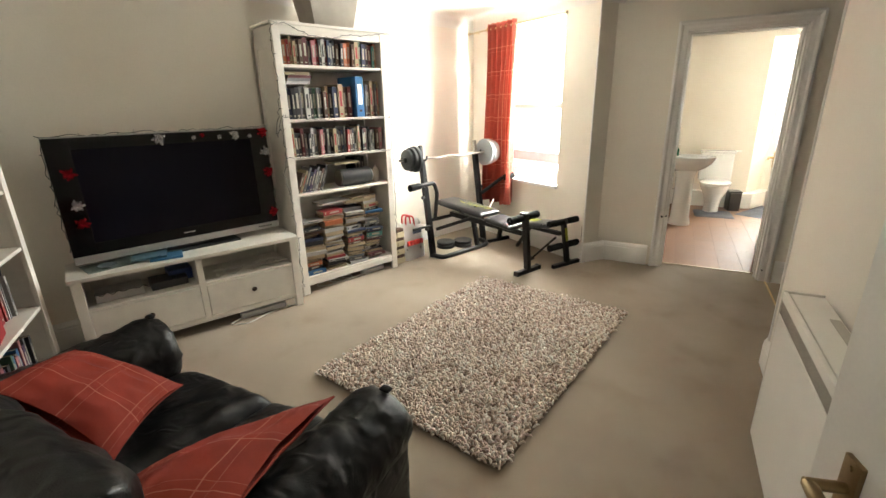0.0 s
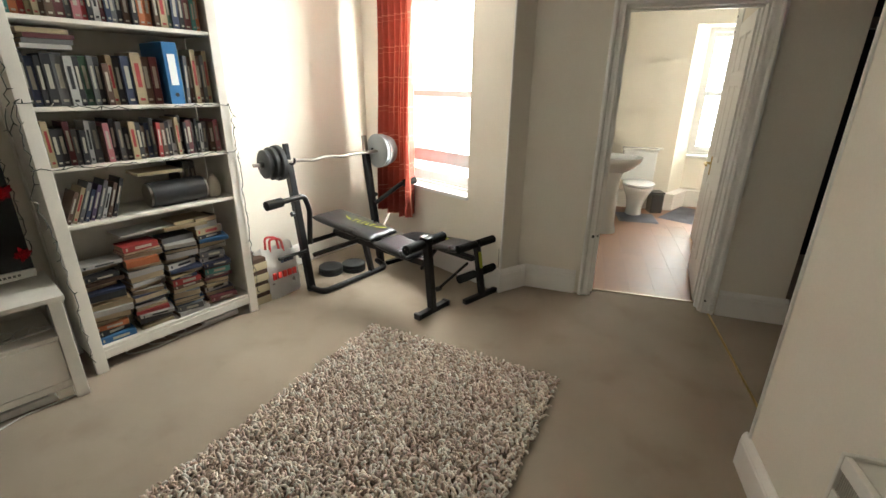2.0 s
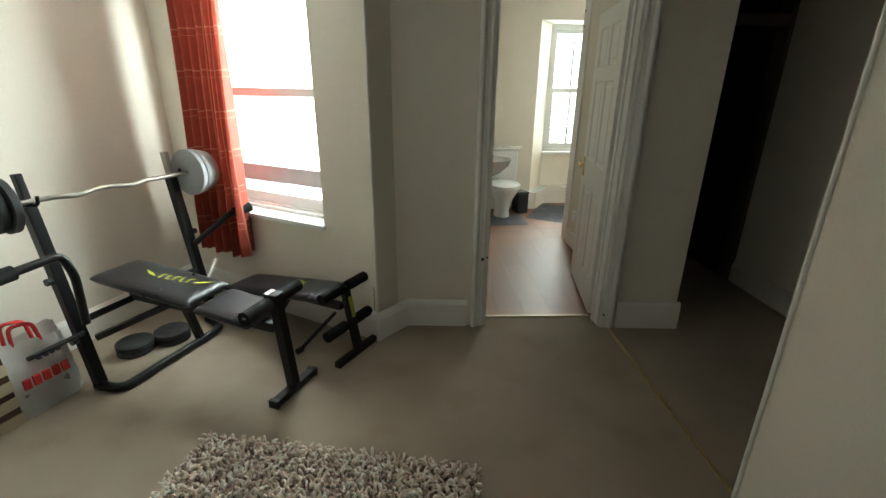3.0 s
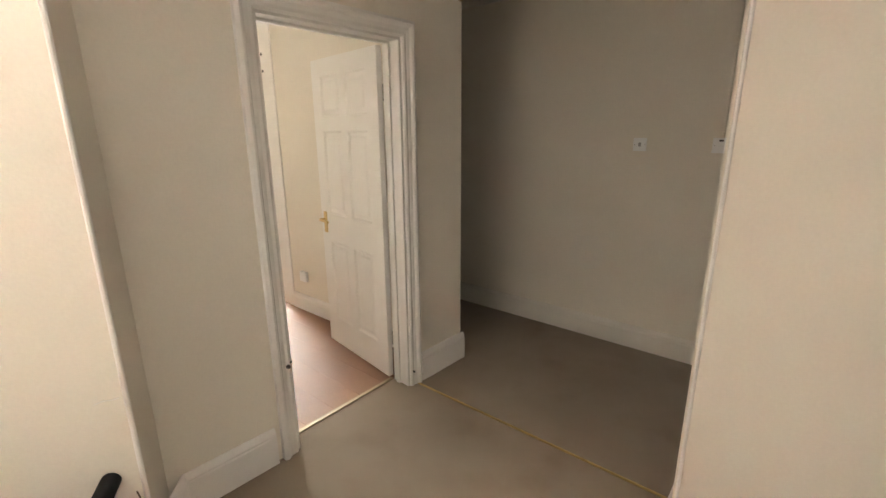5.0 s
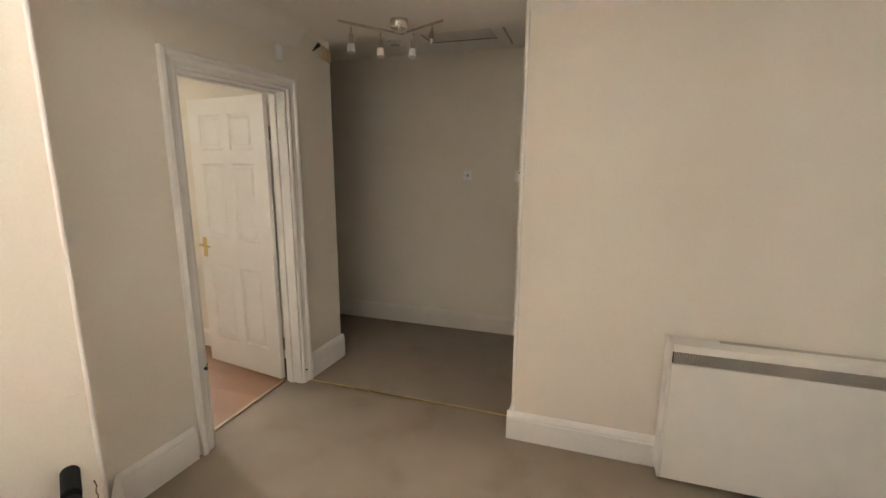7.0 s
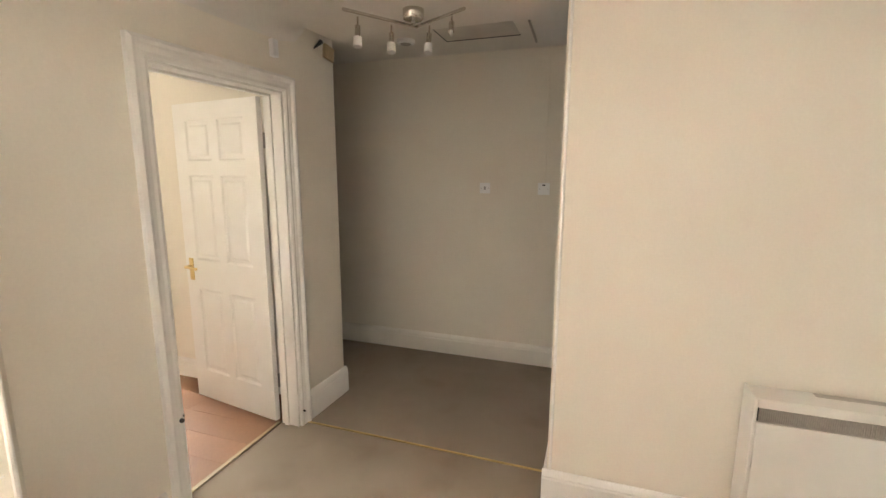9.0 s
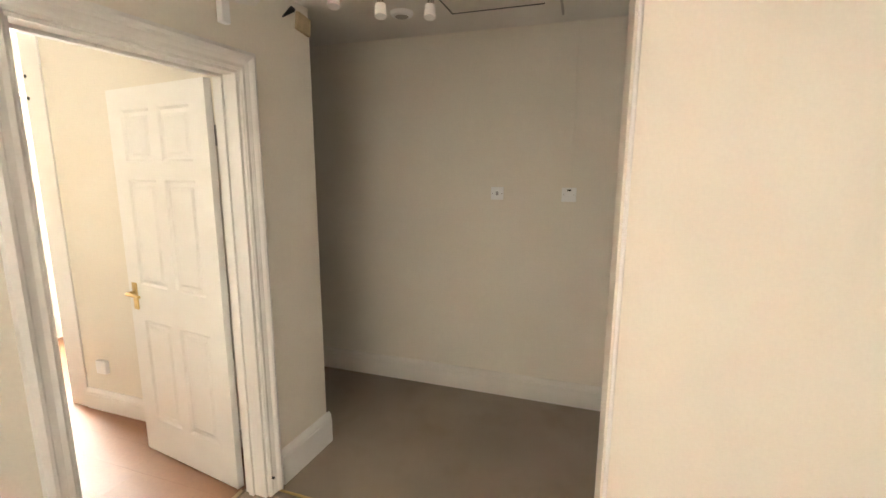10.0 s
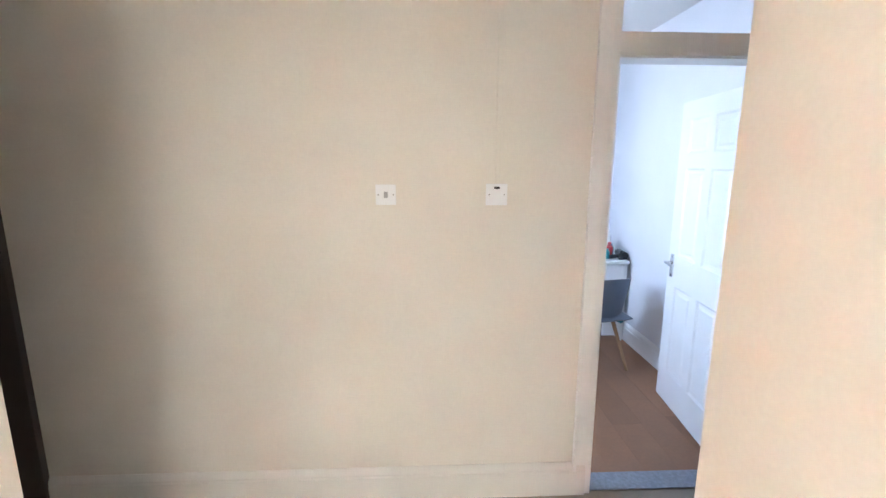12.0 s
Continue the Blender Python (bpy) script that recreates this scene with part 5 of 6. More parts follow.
def roll_arm(bm, x, out, y0, y1, z, r, r_end):
    """A fat arm pad along y with a gathered round front."""
    prof = []
    n = 48
    for i in range(n + 1):
        t = i / n
        y = y0 + (y1 - y0) * t
        if t > 0.90:
            k = (t - 0.90) / 0.10
            rad = r_end * max(0.0, 1 - k ** 2.6) ** 0.5 + 0.004
            y = y0 + (y1 - y0) * 0.90 + (y1 - y0) * 0.10 * math.sin(k * math.pi / 2)
        else:
            rad = r + (r_end - r) * t / 0.9
        prof.append((y, rad))
    rings = []
    for y, rad in prof:
        rings.append([bm.verts.new((x + rad * 1.05 * math.cos(a), y, z + rad * 0.92 * math.sin(a) * (1.0 if math.sin(a) > 0 else 1.15))) for a in [2 * math.pi * k / 60 for k in range(60)]])
    for a, b in zip(rings, rings[1:]):
        for k in range(60):
            bm.faces.new((a[k], b[k], b[(k + 1) % 60], a[(k + 1) % 60]))
    bm.faces.new(rings[0])
    bm.faces.new(rings[-1][::-1])
    return bm


for x, z, r, sd in ((-0.60, 0.455, 0.160, 1.0), (0.66, 0.490, 0.128, 4.0)):
    bm = nb()
    roll_arm(bm, x, 1, -0.92, 0.03, z, r, r - 0.004)
    soft(bm, 0.012, 5.5, sd)
    part("arm_pad", bm, LEATHER, sofa, smooth=True)
    part("gathered_tuft", pillow(nb(), 0.020, 0.014, 0.012, pose(x - 0.02 + 0.05 * (x > 0), 0.0, z + r * 0.92), 8, 2.5), LEATHER, sofa, smooth=True)
    bm = nb()
    box(bm, x - 0.115, x + 0.115, -0.95, 0.0, 0.04, z - 0.02, 0.03)
    bmesh.ops.subdivide_edges(bm, edges=bm.edges[:], cuts=5, use_grid_fill=True)
    part("arm_base", soft(bm, 0.006, 5, sd + 7), LEATHER, sofa, smooth=True)
bm = nb()
box(bm, -0.495, 0.54, -0.95, -0.03, 0.05, 0.235, 0.02)
part("seat_base", bm, LEATHER, sofa, smooth=True)
for x, w, sd in ((-0.205, 0.275, 2.0), (0.325, 0.255, 3.4)):
    part("seat_cushion", pillow(nb(), w, 0.38, 0.098, pose(x, -0.325, 0.305, -2, 0, 0), 26, 7.0, 0.007, sd, 0.012), LEATHER, sofa, smooth=True)
    part("back_cushion", pillow(nb(), w + 0.035, 0.26, 0.125, pose(x, -0.82, 0.600, 78, 0, 0), 26, 5.0, 0.014, sd + 3), LEATHER, sofa, smooth=True)
bm = nb()
box(bm, -0.72, 0.75, -1.11, -0.955, 0.05, 0.76, 0.05)
bmesh.ops.subdivide_edges(bm, edges=bm.edges[:], cuts=5, use_grid_fill=True)
part("back_frame", soft(bm, 0.006, 4, 3), LEATHER, sofa, smooth=True)
for x in (-0.62, 0.66):
    for y in (-0.98, -0.08):
        part("foot", rod(nb(), (x, y, 0), (x, y, 0.06), 0.025, 14), BLACK_PLASTIC, sofa)

CUSH_EDGE = material("rust_cloth_edge", (0.20, 0.025, 0.014), 0.85, spec=0.15)
CUSH = cloth("rust_check_cushion", (0.19, 0.024, 0.014), (0.36, 0.15, 0.10), 0.205, 0.185, 0.018)


def cushion(corners, label, thick=0.075, seed=1.0):
    """A soft cushion stretched between its four corners, in the order round the edge."""
    c = [Vector(p) for p in corners]
    mid = sum(c, Vector()) / 4
    g = thing("cushion", label, "cushion", tuple(mid))
    c = [p - mid for p in c]
    nrm = (c[2] - c[0]).cross(c[3] - c[1]).normalized()
    if nrm.z < 0:
        nrm = -nrm
    n = 34
    bm = nb()
    uv = bm.loops.layers.uv.new("UVMap")

    def place(a, b, side):
        x, y = 2 * a - 1, 2 * b - 1
        k, j = 1 - 0.09 * (1 - y * y) * abs(x) ** 3, 1 - 0.09 * (1 - x * x) * abs(y) ** 3
        x, y = x * k, y * j
        a, b = (x + 1) / 2, (y + 1) / 2
        p = c[0].lerp(c[1], a).lerp(c[3].lerp(c[2], a), b)
        e = max(0.0, (1 - (2 * a - 1) ** 2)) ** 0.55 * max(0.0, (1 - (2 * b - 1) ** 2)) ** 0.55
        w = noise.noise(Vector((x * 2.1 + seed, y * 2.1, seed))) * 0.5 + 0.35 * (1 - 2 * abs(noise.noise(Vector((x * 3.2 + seed, y * 1.6, 2.0)))))
        return p + nrm * ((thick if side > 0 else -0.3 * thick) * (e if side else 0) + 0.030 * w * e - 0.02 * (x * x - y * y) * 0.5)

    for side in (1, -1):
        gr = [[bm.verts.new(place(i / n, j / n, side)) for j in range(n + 1)] for i in range(n + 1)]
        for i in range(n):
            for j in range(n):
                q = ((i, j), (i + 1, j), (i + 1, j + 1), (i, j + 1))
                if side < 0:
                    q = q[::-1]
                f = bm.faces.new([gr[a][b] for a, b in q])
                for lp, (a, b) in zip(f.loops, q):
                    lp[uv].uv = (a / n * 0.47 + 0.09, b / n * 0.47 + 0.13)
    bmesh.ops.remove_doubles(bm, verts=bm.verts, dist=0.0003)
    bmesh.ops.recalc_face_normals(bm, faces=bm.faces)
    part("cushion_cover", bm, CUSH, g, smooth=True)
    pts = [place(i / 20, 0, 0) for i in range(20)] + [place(1, i / 20, 0) for i in range(20)] + [place(1 - i / 20, 1, 0) for i in range(20)] + [place(0, 1 - i / 20, 0) for i in range(21)]
    part("piping", tube(nb(), pts, 0.0035, 6), CUSH_EDGE, g, smooth=True)
    return g


cushion([(-2.325, 1.80, 0.435), (-2.08, 1.41, 0.475), (-2.37, 1.27, 0.74), (-2.65, 1.61, 0.62)], "rust red checked cushion leaning on the sofa's back and arm", 0.07, 1.0)
cushion([(-1.53, 1.825, 0.61), (-1.86, 1.40, 0.50), (-1.68, 1.07, 0.70), (-1.42, 1.35, 0.655)], "rust red checked cushion lying against the sofa's arm", 0.06, 2.6)



# ---- weight bench ----
mG = pose(-2.625, 5.06, 0, 0, 0, -20.7)
YELLOW = material("yellow_print", (0.42, 0.44, 0.04), 0.5)
PAD = material("black_vinyl", (0.013, 0.013, 0.017), 0.3, var=0.04, fine=300, bump=0.2)
gym = thing("weight_bench", "black steel weight bench with padded seat and barbell rack", "weight bench")
gym.matrix_world = mG
for s in (-1, 1):
    y = -0.32 if s < 0 else 0.45
    bm = bar(nb(), (0.0, y, 0.0), (-0.14, y, 0.98), 0.05, 0.05)
    up = part("upright", bm, BLACK_STEEL, gym)
    part("upper_post", bar(nb(), (-0.135, y, 0.97), (-0.155, y, 1.13), 0.032, 0.036), STEEL if s > 0 else BLACK_STEEL, up, "bare steel top of the upright")
    part("bar_rest", tube(nb(), bend([(-0.14, y, 1.0), (-0.09, y, 0.985), (-0.06, y, 1.0), (-0.055, y, 1.035)]), 0.008, 8), BLACK_STEEL, up, smooth=True)
    for z in (0.30, 0.62):
        part("knob", rod(nb(), (-0.04 - 0.14 * (z - 0.3), y + s * 0.025, z), (-0.04 - 0.14 * (z - 0.3), y + s * 0.055, z), 0.018, 14), BLACK_PLASTIC, up)
part("base_tube", tube(nb(), bend([(-0.02, -0.33, 0.025), (0.14, -0.31, 0.025), (0.15, 0.36, 0.025), (-0.02, 0.42, 0.025)], 8), 0.024, 14), BLACK_STEEL, gym, smooth=True)
part("cross_tube", rod(nb(), (-0.05, -0.32, 0.38), (-0.05, 0.42, 0.38), 0.018), BLACK_STEEL, gym, smooth=True)
part("plate_peg", rod(nb(), (0.0, -0.33, 0.34), (0.01, -0.58, 0.345), 0.012), BLACK_STEEL, gym, smooth=True)
part("main_beam", bar(nb(), (-0.06, 0, 0.40), (0.90, 0, 0.37), 0.05, 0.05), BLACK_STEEL, gym)
part("seat_post", bar(nb(), (0.14, 0.20, 0.03), (0.16, 0.10, 0.40), 0.04, 0.04), BLACK_STEEL, gym)
part("brace", bar(nb(), (0.03, -0.30, 0.30), (0.25, -0.02, 0.40), 0.03, 0.03), BLACK_STEEL, gym)
bm = nb()
pillow(bm, 0.335, 0.142, 0.032, pose(0.17, 0.0, 0.505, 0, 4.5, 0), 24, 9.0)
back = part("back_pad", bm, PAD, gym, "black vinyl back pad with yellow marks", smooth=True)
# yellow printed marks, plain shapes
bm = nb()
mp = pose(0.17, 0.0, 0.5385, 0, 4.5, 0) @ pose(0, 0.01, 0, 0, 0, 7)
for sgn, x0 in ((-1, -0.02), (1, 0.205)):
    arc = [k / 8 for k in range(9)]
    ring = [(x0 + sgn * 0.10 * k, -0.015 + 0.055 * k * k) for k in arc] + [(x0 + sgn * 0.10 * k, -0.015 + 0.055 * k * k + 0.020 * math.sin(math.pi * (0.12 + 0.88 * k))) for k in reversed(arc)][:-1]
    bm.faces.new([bm.verts.new(mp @ Vector((x, y, 0.0012))) for x, y in ring])
for i in range(5):
    x = 0.0 + i * 0.042
    box(bm, x, x + 0.008, -0.024, 0.026, 0.0004, 0.0014, 0, mp)
    box(bm, x + 0.008, x + 0.026, -0.024 if i % 2 else 0.018, -0.016 if i % 2 else 0.026, 0.0004, 0.0014, 0, mp)
bmesh.ops.recalc_face_normals(bm, faces=bm.faces)
part("yellow_mark", bm, YELLOW, back, "yellow printed marks")
part("seat_pad", pillow(nb(), 0.165, 0.132, 0.026, pose(0.685, 0.0, 0.436, 0, 7, 0), 22, 9.0), PAD, gym, "black vinyl seat pad", smooth=True)
part("front_post", bar(nb(), (0.970, 0.0, 0.02), (0.920, 0.0, 0.54), 0.05, 0.05), BLACK_STEEL, gym)
part("front_foot", bar(nb(), (0.962, -0.145, 0.02), (0.978, 0.145, 0.02), 0.045, 0.04), BLACK_STEEL, gym)
for y in (-0.15, 0.15):
    part("foot_cap", box(nb(), 0.934 + 0.06 * (y + 0.15), 0.989 + 0.06 * (y + 0.15), y - 0.012, y + 0.012, 0.0, 0.045, 0.004), BLACK_PLASTIC, gym)
lr = part("roller_bar", rod(nb(), (0.905, -0.20, 0.515), (0.905, 0.20, 0.515), 0.012), CHROME, gym)
for a, b in ((-0.20, -0.035), (0.035, 0.20)):
    part("foam_roller", rod(nb(), (0.905, a, 0.515), (0.905, b, 0.515), 0.035, 20), FOAM, lr, "black foam roller", smooth=True)
pb = part("post_bracket", box(nb(), 0.88, 0.95, -0.032, 0.032, 0.52, 0.560, 0.004), BLACK_STEEL, gym)
part("bracket_plate", box(nb(), 0.878, 0.905, -0.030, 0.030, 0.5602, 0.5632, 0.001), CHROME, pb, "chrome plate")
part("lock_pin", rod(nb(), (0.36, 0.10, 0.46), (0.30, 0.27, 0.56), 0.009), STEEL, gym, "steel pin with a black grip")
for s, end, mid, low in ((-1, (0.15, -0.70, 0.79), (0.13, -0.40, 0.80), (0.07, -0.345, 0.42)), (1, (0.165, 0.735, 0.745), (0.12, 0.60, 0.72), (-0.03, 0.44, 0.56))):
    arm = part("butterfly_arm", tube(nb(), bend([low, (Vector(mid) + Vector((0.02, 0.02, -0.10))) if s < 0 else Vector(mid), mid if s < 0 else Vector(mid) + Vector((0, 0.03, 0.004)), end], 6), 0.019, 12), BLACK_STEEL, gym, smooth=True)
    e, d = Vector(end), (Vector(end) - Vector(mid)).normalized()
    part("foam_grip", rod(nb(), e - d * 0.11, e + d * 0.01, 0.032, 18), FOAM, arm, "black foam grip", smooth=True)

# barbell
bb = thing("barbell", "steel curl bar loaded with grey and black plates", "barbell")
bb.matrix_world = mG @ pose(-0.085, 0, 1.005, 0, 0, -5)
pts = [(0, -0.60, 0), (0, -0.33, 0), (0, -0.22, 0.0), (0.012, -0.13, -0.010), (0, -0.04, 0.004), (0, 0.04, 0.004), (0.012, 0.13, -0.010), (0, 0.22, 0), (0, 0.40, 0), (0, 0.665, 0)]
part("bar", tube(nb(), bend(pts, 6), 0.0125, 14), STEEL, bb, "dull steel wavy bar", smooth=True)
PLATE_GREY = material("grey_cement_plate", (0.36, 0.38, 0.40), 0.6, var=0.06)
PLATE_BLACK = material("black_cement_plate", (0.016, 0.017, 0.019), 0.6, var=0.06)


def disc(bm, y, r, t):
    m = pose(0, y, 0, 90, 0, 0)
    return lathe(bm, [(0.016, -t / 2 + 0.004), (0.035, -t / 2), (r * 0.55, -t / 2 + 0.005), (r * 0.9, -t / 2), (r, -t / 2 + 0.006), (r, t / 2 - 0.006), (r * 0.9, t / 2), (r * 0.55, t / 2 - 0.005), (0.035, t / 2), (0.016, t / 2 - 0.004)], 36, m)


for y, r, mt, lab in ((-0.42, 0.125, PLATE_BLACK, "black plate"), (-0.465, 0.115, PLATE_BLACK, "black plate"), (-0.51, 0.10, PLATE_BLACK, "black plate"), (0.505, 0.142, PLATE_GREY, "grey plate"), (0.543, 0.138, PLATE_GREY, "grey plate"), (0.580, 0.128, PLATE_GREY, "grey plate"), (0.614, 0.116, PLATE_GREY, "grey plate")):
    part("plate", disc(nb(), y, r, 0.034 if y > 0 else 0.040), mt, bb, lab, smooth=True)
for y in (-0.545, 0.644):
    part("collar", rod(nb(), (0, y - 0.012, 0), (0, y + 0.012, 0), 0.028, 16), BLACK_PLASTIC, bb, smooth=True)
for x, y in ((-0.155, 0.0), (-0.06, 0.175)):
    for k in range(2):
        g = thing("weight_plate", "round black weight plate lying in a pile on the carpet", "weight plate", group="spare weight plates")
        g.matrix_world = mG @ pose(x, y, 0.018 + 0.037 * k, 90, 0, 0)
        part("plate_body", disc(nb(), 0, 0.10, 0.036), PLATE_BLACK, g, smooth=True)

# ---- folding exercise bench under the window ----
ab = thing("exercise_bench", "black folding sit-up bench with foam rollers under the window", "exercise bench")
ab.matrix_world = pose(-1.44, 5.05, 0, 0, 0, 149.3)
part("front_foot", bar(nb(), (0, -0.19, 0.018), (0, 0.17, 0.018), 0.04, 0.036), BLACK_STEEL, ab)
part("front_post", bar(nb(), (0.0, -0.02, 0.03), (0.075, -0.02, 0.42), 0.05, 0.035), BLACK_STEEL, ab)
part("scale_sticker", bar(nb(), (0.0295, -0.022, 0.235), (0.052, -0.022, 0.36), 0.022, 0.040), YELLOW, ab, "yellow sticker")
rb1 = part("roller_bar", rod(nb(), (0.07, -0.21, 0.42), (0.07, 0.17, 0.42), 0.011), CHROME, ab)
part("foam_roller", rod(nb(), (0.07, -0.22, 0.42), (0.07, -0.04, 0.42), 0.031, 20), FOAM, rb1, smooth=True)
part("foam_roller", rod(nb(), (0.07, 0.0, 0.42), (0.07, 0.18, 0.42), 0.031, 20), FOAM, rb1, smooth=True)
rb2 = part("roller_bar", rod(nb(), (0.05, -0.21, 0.19), (0.05, 0.17, 0.19), 0.011), CHROME, ab)
part("foam_roller", rod(nb(), (0.05, -0.22, 0.19), (0.05, -0.06, 0.19), 0.032, 20), FOAM, rb2, smooth=True)
part("foam_roller", rod(nb(), (0.05, 0.02, 0.19), (0.05, 0.18, 0.19), 0.032, 20), FOAM, rb2, smooth=True)
part("board", pillow(nb(), 0.42, 0.13, 0.028, pose(0.56, 0.0, 0.315, 0, 8, 0), 24, 10.0), PAD, ab, "black vinyl board", smooth=True)
bm = nb()
for x, w in ((0.40, 0.05), (0.47, 0.03)):
    box(bm, x, x + w, -0.05, 0.06, 0.3635 - 0.140 * (x - 0.42), 0.3650 - 0.140 * (x - 0.42))
part("yellow_mark", bm, YELLOW, ab, "yellow printed bars")
part("side_rail", bar(nb(), (0.08, 0.0, 0.30), (0.95, 0.0, 0.26), 0.05, 0.035), BLACK_STEEL, ab)
part("strut", bar(nb(), (0.30, 0.16, 0.02), (0.12, 0.02, 0.26), 0.02, 0.02), BLACK_STEEL, ab)
part("rear_leg", bar(nb(), (0.95, -0.0, 0.26), (1.02, 0.0, 0.02), 0.04, 0.04), BLACK_STEEL, ab)
part("rear_foot", bar(nb(), (1.02, -0.15, 0.018), (1.02, 0.15, 0.018), 0.036, 0.036), BLACK_STEEL, ab)
part("folding_leg", bar(nb(), (0.50, 0.0, 0.28), (0.70, 0.0, 0.02), 0.03, 0.03), BLACK_STEEL, ab)
part("rubber_foot", rod(nb(), (0.30, 0.14, 0.02), (0.30, 0.18, 0.02), 0.02, 12), BLACK_PLASTIC, ab)

# ---- carrier bag and boxes beside the bookcase ----
bag = thing("carrier_bag", "crumpled white plastic carrier bag with red handles on the carpet", "carrier bag")
bag.matrix_world = at_left_wall(0.33, -0.16)
PLASTIC = material("thin_white_plastic", (0.85, 0.84, 0.82), 0.4, var=0.03, scale=10, bump=0.3)
bm = nb()
rings = []
for k in range(17):
    h = k / 16
    ring = []
    for i in range(40):
        a = 2 * math.pi * i / 40
        cx, sy_ = math.cos(a), math.sin(a)
        sx = 0.180 * (1 - 0.10 * h) * abs(cx) ** 0.6 * (1 if cx > 0 else -1)
        sy2 = (0.10 * (1 - 0.65 * h * h)) * abs(sy_) ** 0.7 * (1 if sy_ > 0 else -1)
        n_ = noise.noise(Vector((cx * 2.3, sy_ * 2.3, h * 4.0))) * 0.028 + noise.noise(Vector((cx * 6, sy_ * 6, h * 9))) * 0.010
        ring.append(bm.verts.new((sx * (1 + n_ * 4), sy2 * (1 + n_ * 5), 0.36 * h + 0.03 * h * math.sin(a * 2) + n_ * (0 if k == 0 else 0.6))))
    rings.append(ring)
for a, b in zip(rings, rings[1:]):
    for i in range(40):
        bm.faces.new((a[i], a[(i + 1) % 40], b[(i + 1) % 40], b[i]))
bm.faces.new(rings[0][::-1])
bmesh.ops.solidify(bm, geom=list(bm.faces), thickness=0.0012)
part("bag_body", bm, PLASTIC, bag, smooth=True)
RED_PRINT = material("red_print", (0.62, 0.04, 0.04), 0.45)
BLUE_PRINT = material("dark_print", (0.05, 0.06, 0.12), 0.45)
for y in (-0.03, 0.03):
    part("handle", tube(nb(), bend([(-0.05, y, 0.33), (-0.045, y, 0.45), (0.05, y, 0.43), (0.065, y, 0.32)], 6), 0.009, 8), RED_PRINT, bag, "red plastic handle", smooth=True)
bm = nb()
for i in range(5):
    x = -0.095 + i * 0.042
    box(bm, x, x + 0.030, -0.116, -0.100, 0.155, 0.205, 0.002)
part("print_bars", bm, RED_PRINT, bag, "red print, illegible")
bm = nb()
for i in range(4):
    box(bm, 0.0 + i * 0.028, 0.018 + i * 0.028, -0.094, -0.076, 0.262, 0.292, 0.002)
part("print_bars", bm, BLUE_PRINT, bag, "dark print, illegible")
tub = thing("storage_tub", "grey plastic tub in front of the carrier bag", "tub")
tub.matrix_world = at_left_wall(0.335, -0.10)
part("tub_body", box(nb(), -0.10, 0.10, -0.03, 0.02, 0.0, 0.12, 0.01), material("grey_tub", (0.33, 0.32, 0.30), 0.5), tub)
CARD = material("cream_card", (0.55, 0.47, 0.31), 0.8, var=0.05)
for i in range(4):
    g = thing("card_box", "shallow cream card box in a stack beside the bookcase", "box", group="stack of card boxes")
    g.matrix_world = at_left_wall(0.055, -0.06, 0.0005 + i * 0.088, 2 * (i % 2) - 1)
    part("box_tray", box(nb(), 0, 0.15, 0, 0.22, 0, 0.055, 0.003), CARD, g)
    # brown band drawn for the shade in the gap above each tray
    part("dark_lid", box(nb(), 0.004, 0.146, 0.004, 0.216, 0.055, 0.0865, 0.003), cover(TONES["brown"]), g, "dark brown band standing in for the shaded gap between boxes")



# ---- bathroom ----
basin = thing("pedestal_basin", "cream ceramic basin on a tall pedestal against the bathroom wall", "wash basin", (-0.47, 7.17, 0.004))
bm = nb()
rings = []
for sx, sy, z in ((0.10, 0.09, 0.66), (0.20, 0.17, 0.71), (0.275, 0.215, 0.775), (0.30, 0.235, 0.83), (0.302, 0.237, 0.845), (0.28, 0.215, 0.85), (0.25, 0.19, 0.845), (0.22, 0.16, 0.78), (0.10, 0.08, 0.735)):
    ring = []
    for k in range(40):
        a = 2 * math.pi * k / 40
        x = sx * math.cos(a)
        ring.append(bm.verts.new((max(x, -0.20), sy * math.sin(a), z)))
    rings.append(ring)
for a, b in zip(rings, rings[1:]):
    for k in range(40):
        bm.faces.new((a[k], a[(k + 1) % 40], b[(k + 1) % 40], b[k]))
bm.faces.new(rings[0][::-1])
bm.faces.new(rings[-1])
part("bowl", bm, CERAMIC, basin, smooth=True)
part("splash_shelf", box(nb(), -0.36, -0.17, -0.235, 0.235, 0.80, 0.86, 0.012), CERAMIC, basin)
part("pedestal", lathe(nb(), [(0.130, 0.0), (0.125, 0.04), (0.108, 0.10), (0.100, 0.45), (0.105, 0.60), (0.13, 0.70)]), CERAMIC, basin, smooth=True)
part("tap", tube(nb(), bend([(-0.24, 0.0, 0.86), (-0.24, 0.0, 0.93), (-0.13, 0.0, 0.925)]), 0.010, 10), CHROME, basin, "chrome tap", smooth=True)
btl = thing("soap_bottle", "green soap bottle on the basin", "bottle", (-0.60, 7.05, 0.865))
part("bottle_body", lathe(nb(), [(0.026, 0), (0.028, 0.07), (0.012, 0.09), (0.010, 0.10)]), material("green_bottle", (0.02, 0.20, 0.10), 0.25), btl, smooth=True)
part("pump", tube(nb(), bend([(0, 0, 0.10), (0, 0, 0.135), (0.03, 0, 0.135)]), 0.005, 8), PLATE, btl, smooth=True)
crt = thing("blue_carton", "tall blue and white carton behind the basin", "carton", (-0.70, 7.42, 0.004))
part("carton_body", box(nb(), -0.06, 0.06, -0.05, 0.05, 0.25, 0.55, 0.004), material("blue_card", (0.10, 0.30, 0.50), 0.5), crt)
part("carton_stand", box(nb(), -0.07, 0.07, -0.06, 0.06, 0, 0.25, 0.004), PLATE, crt)

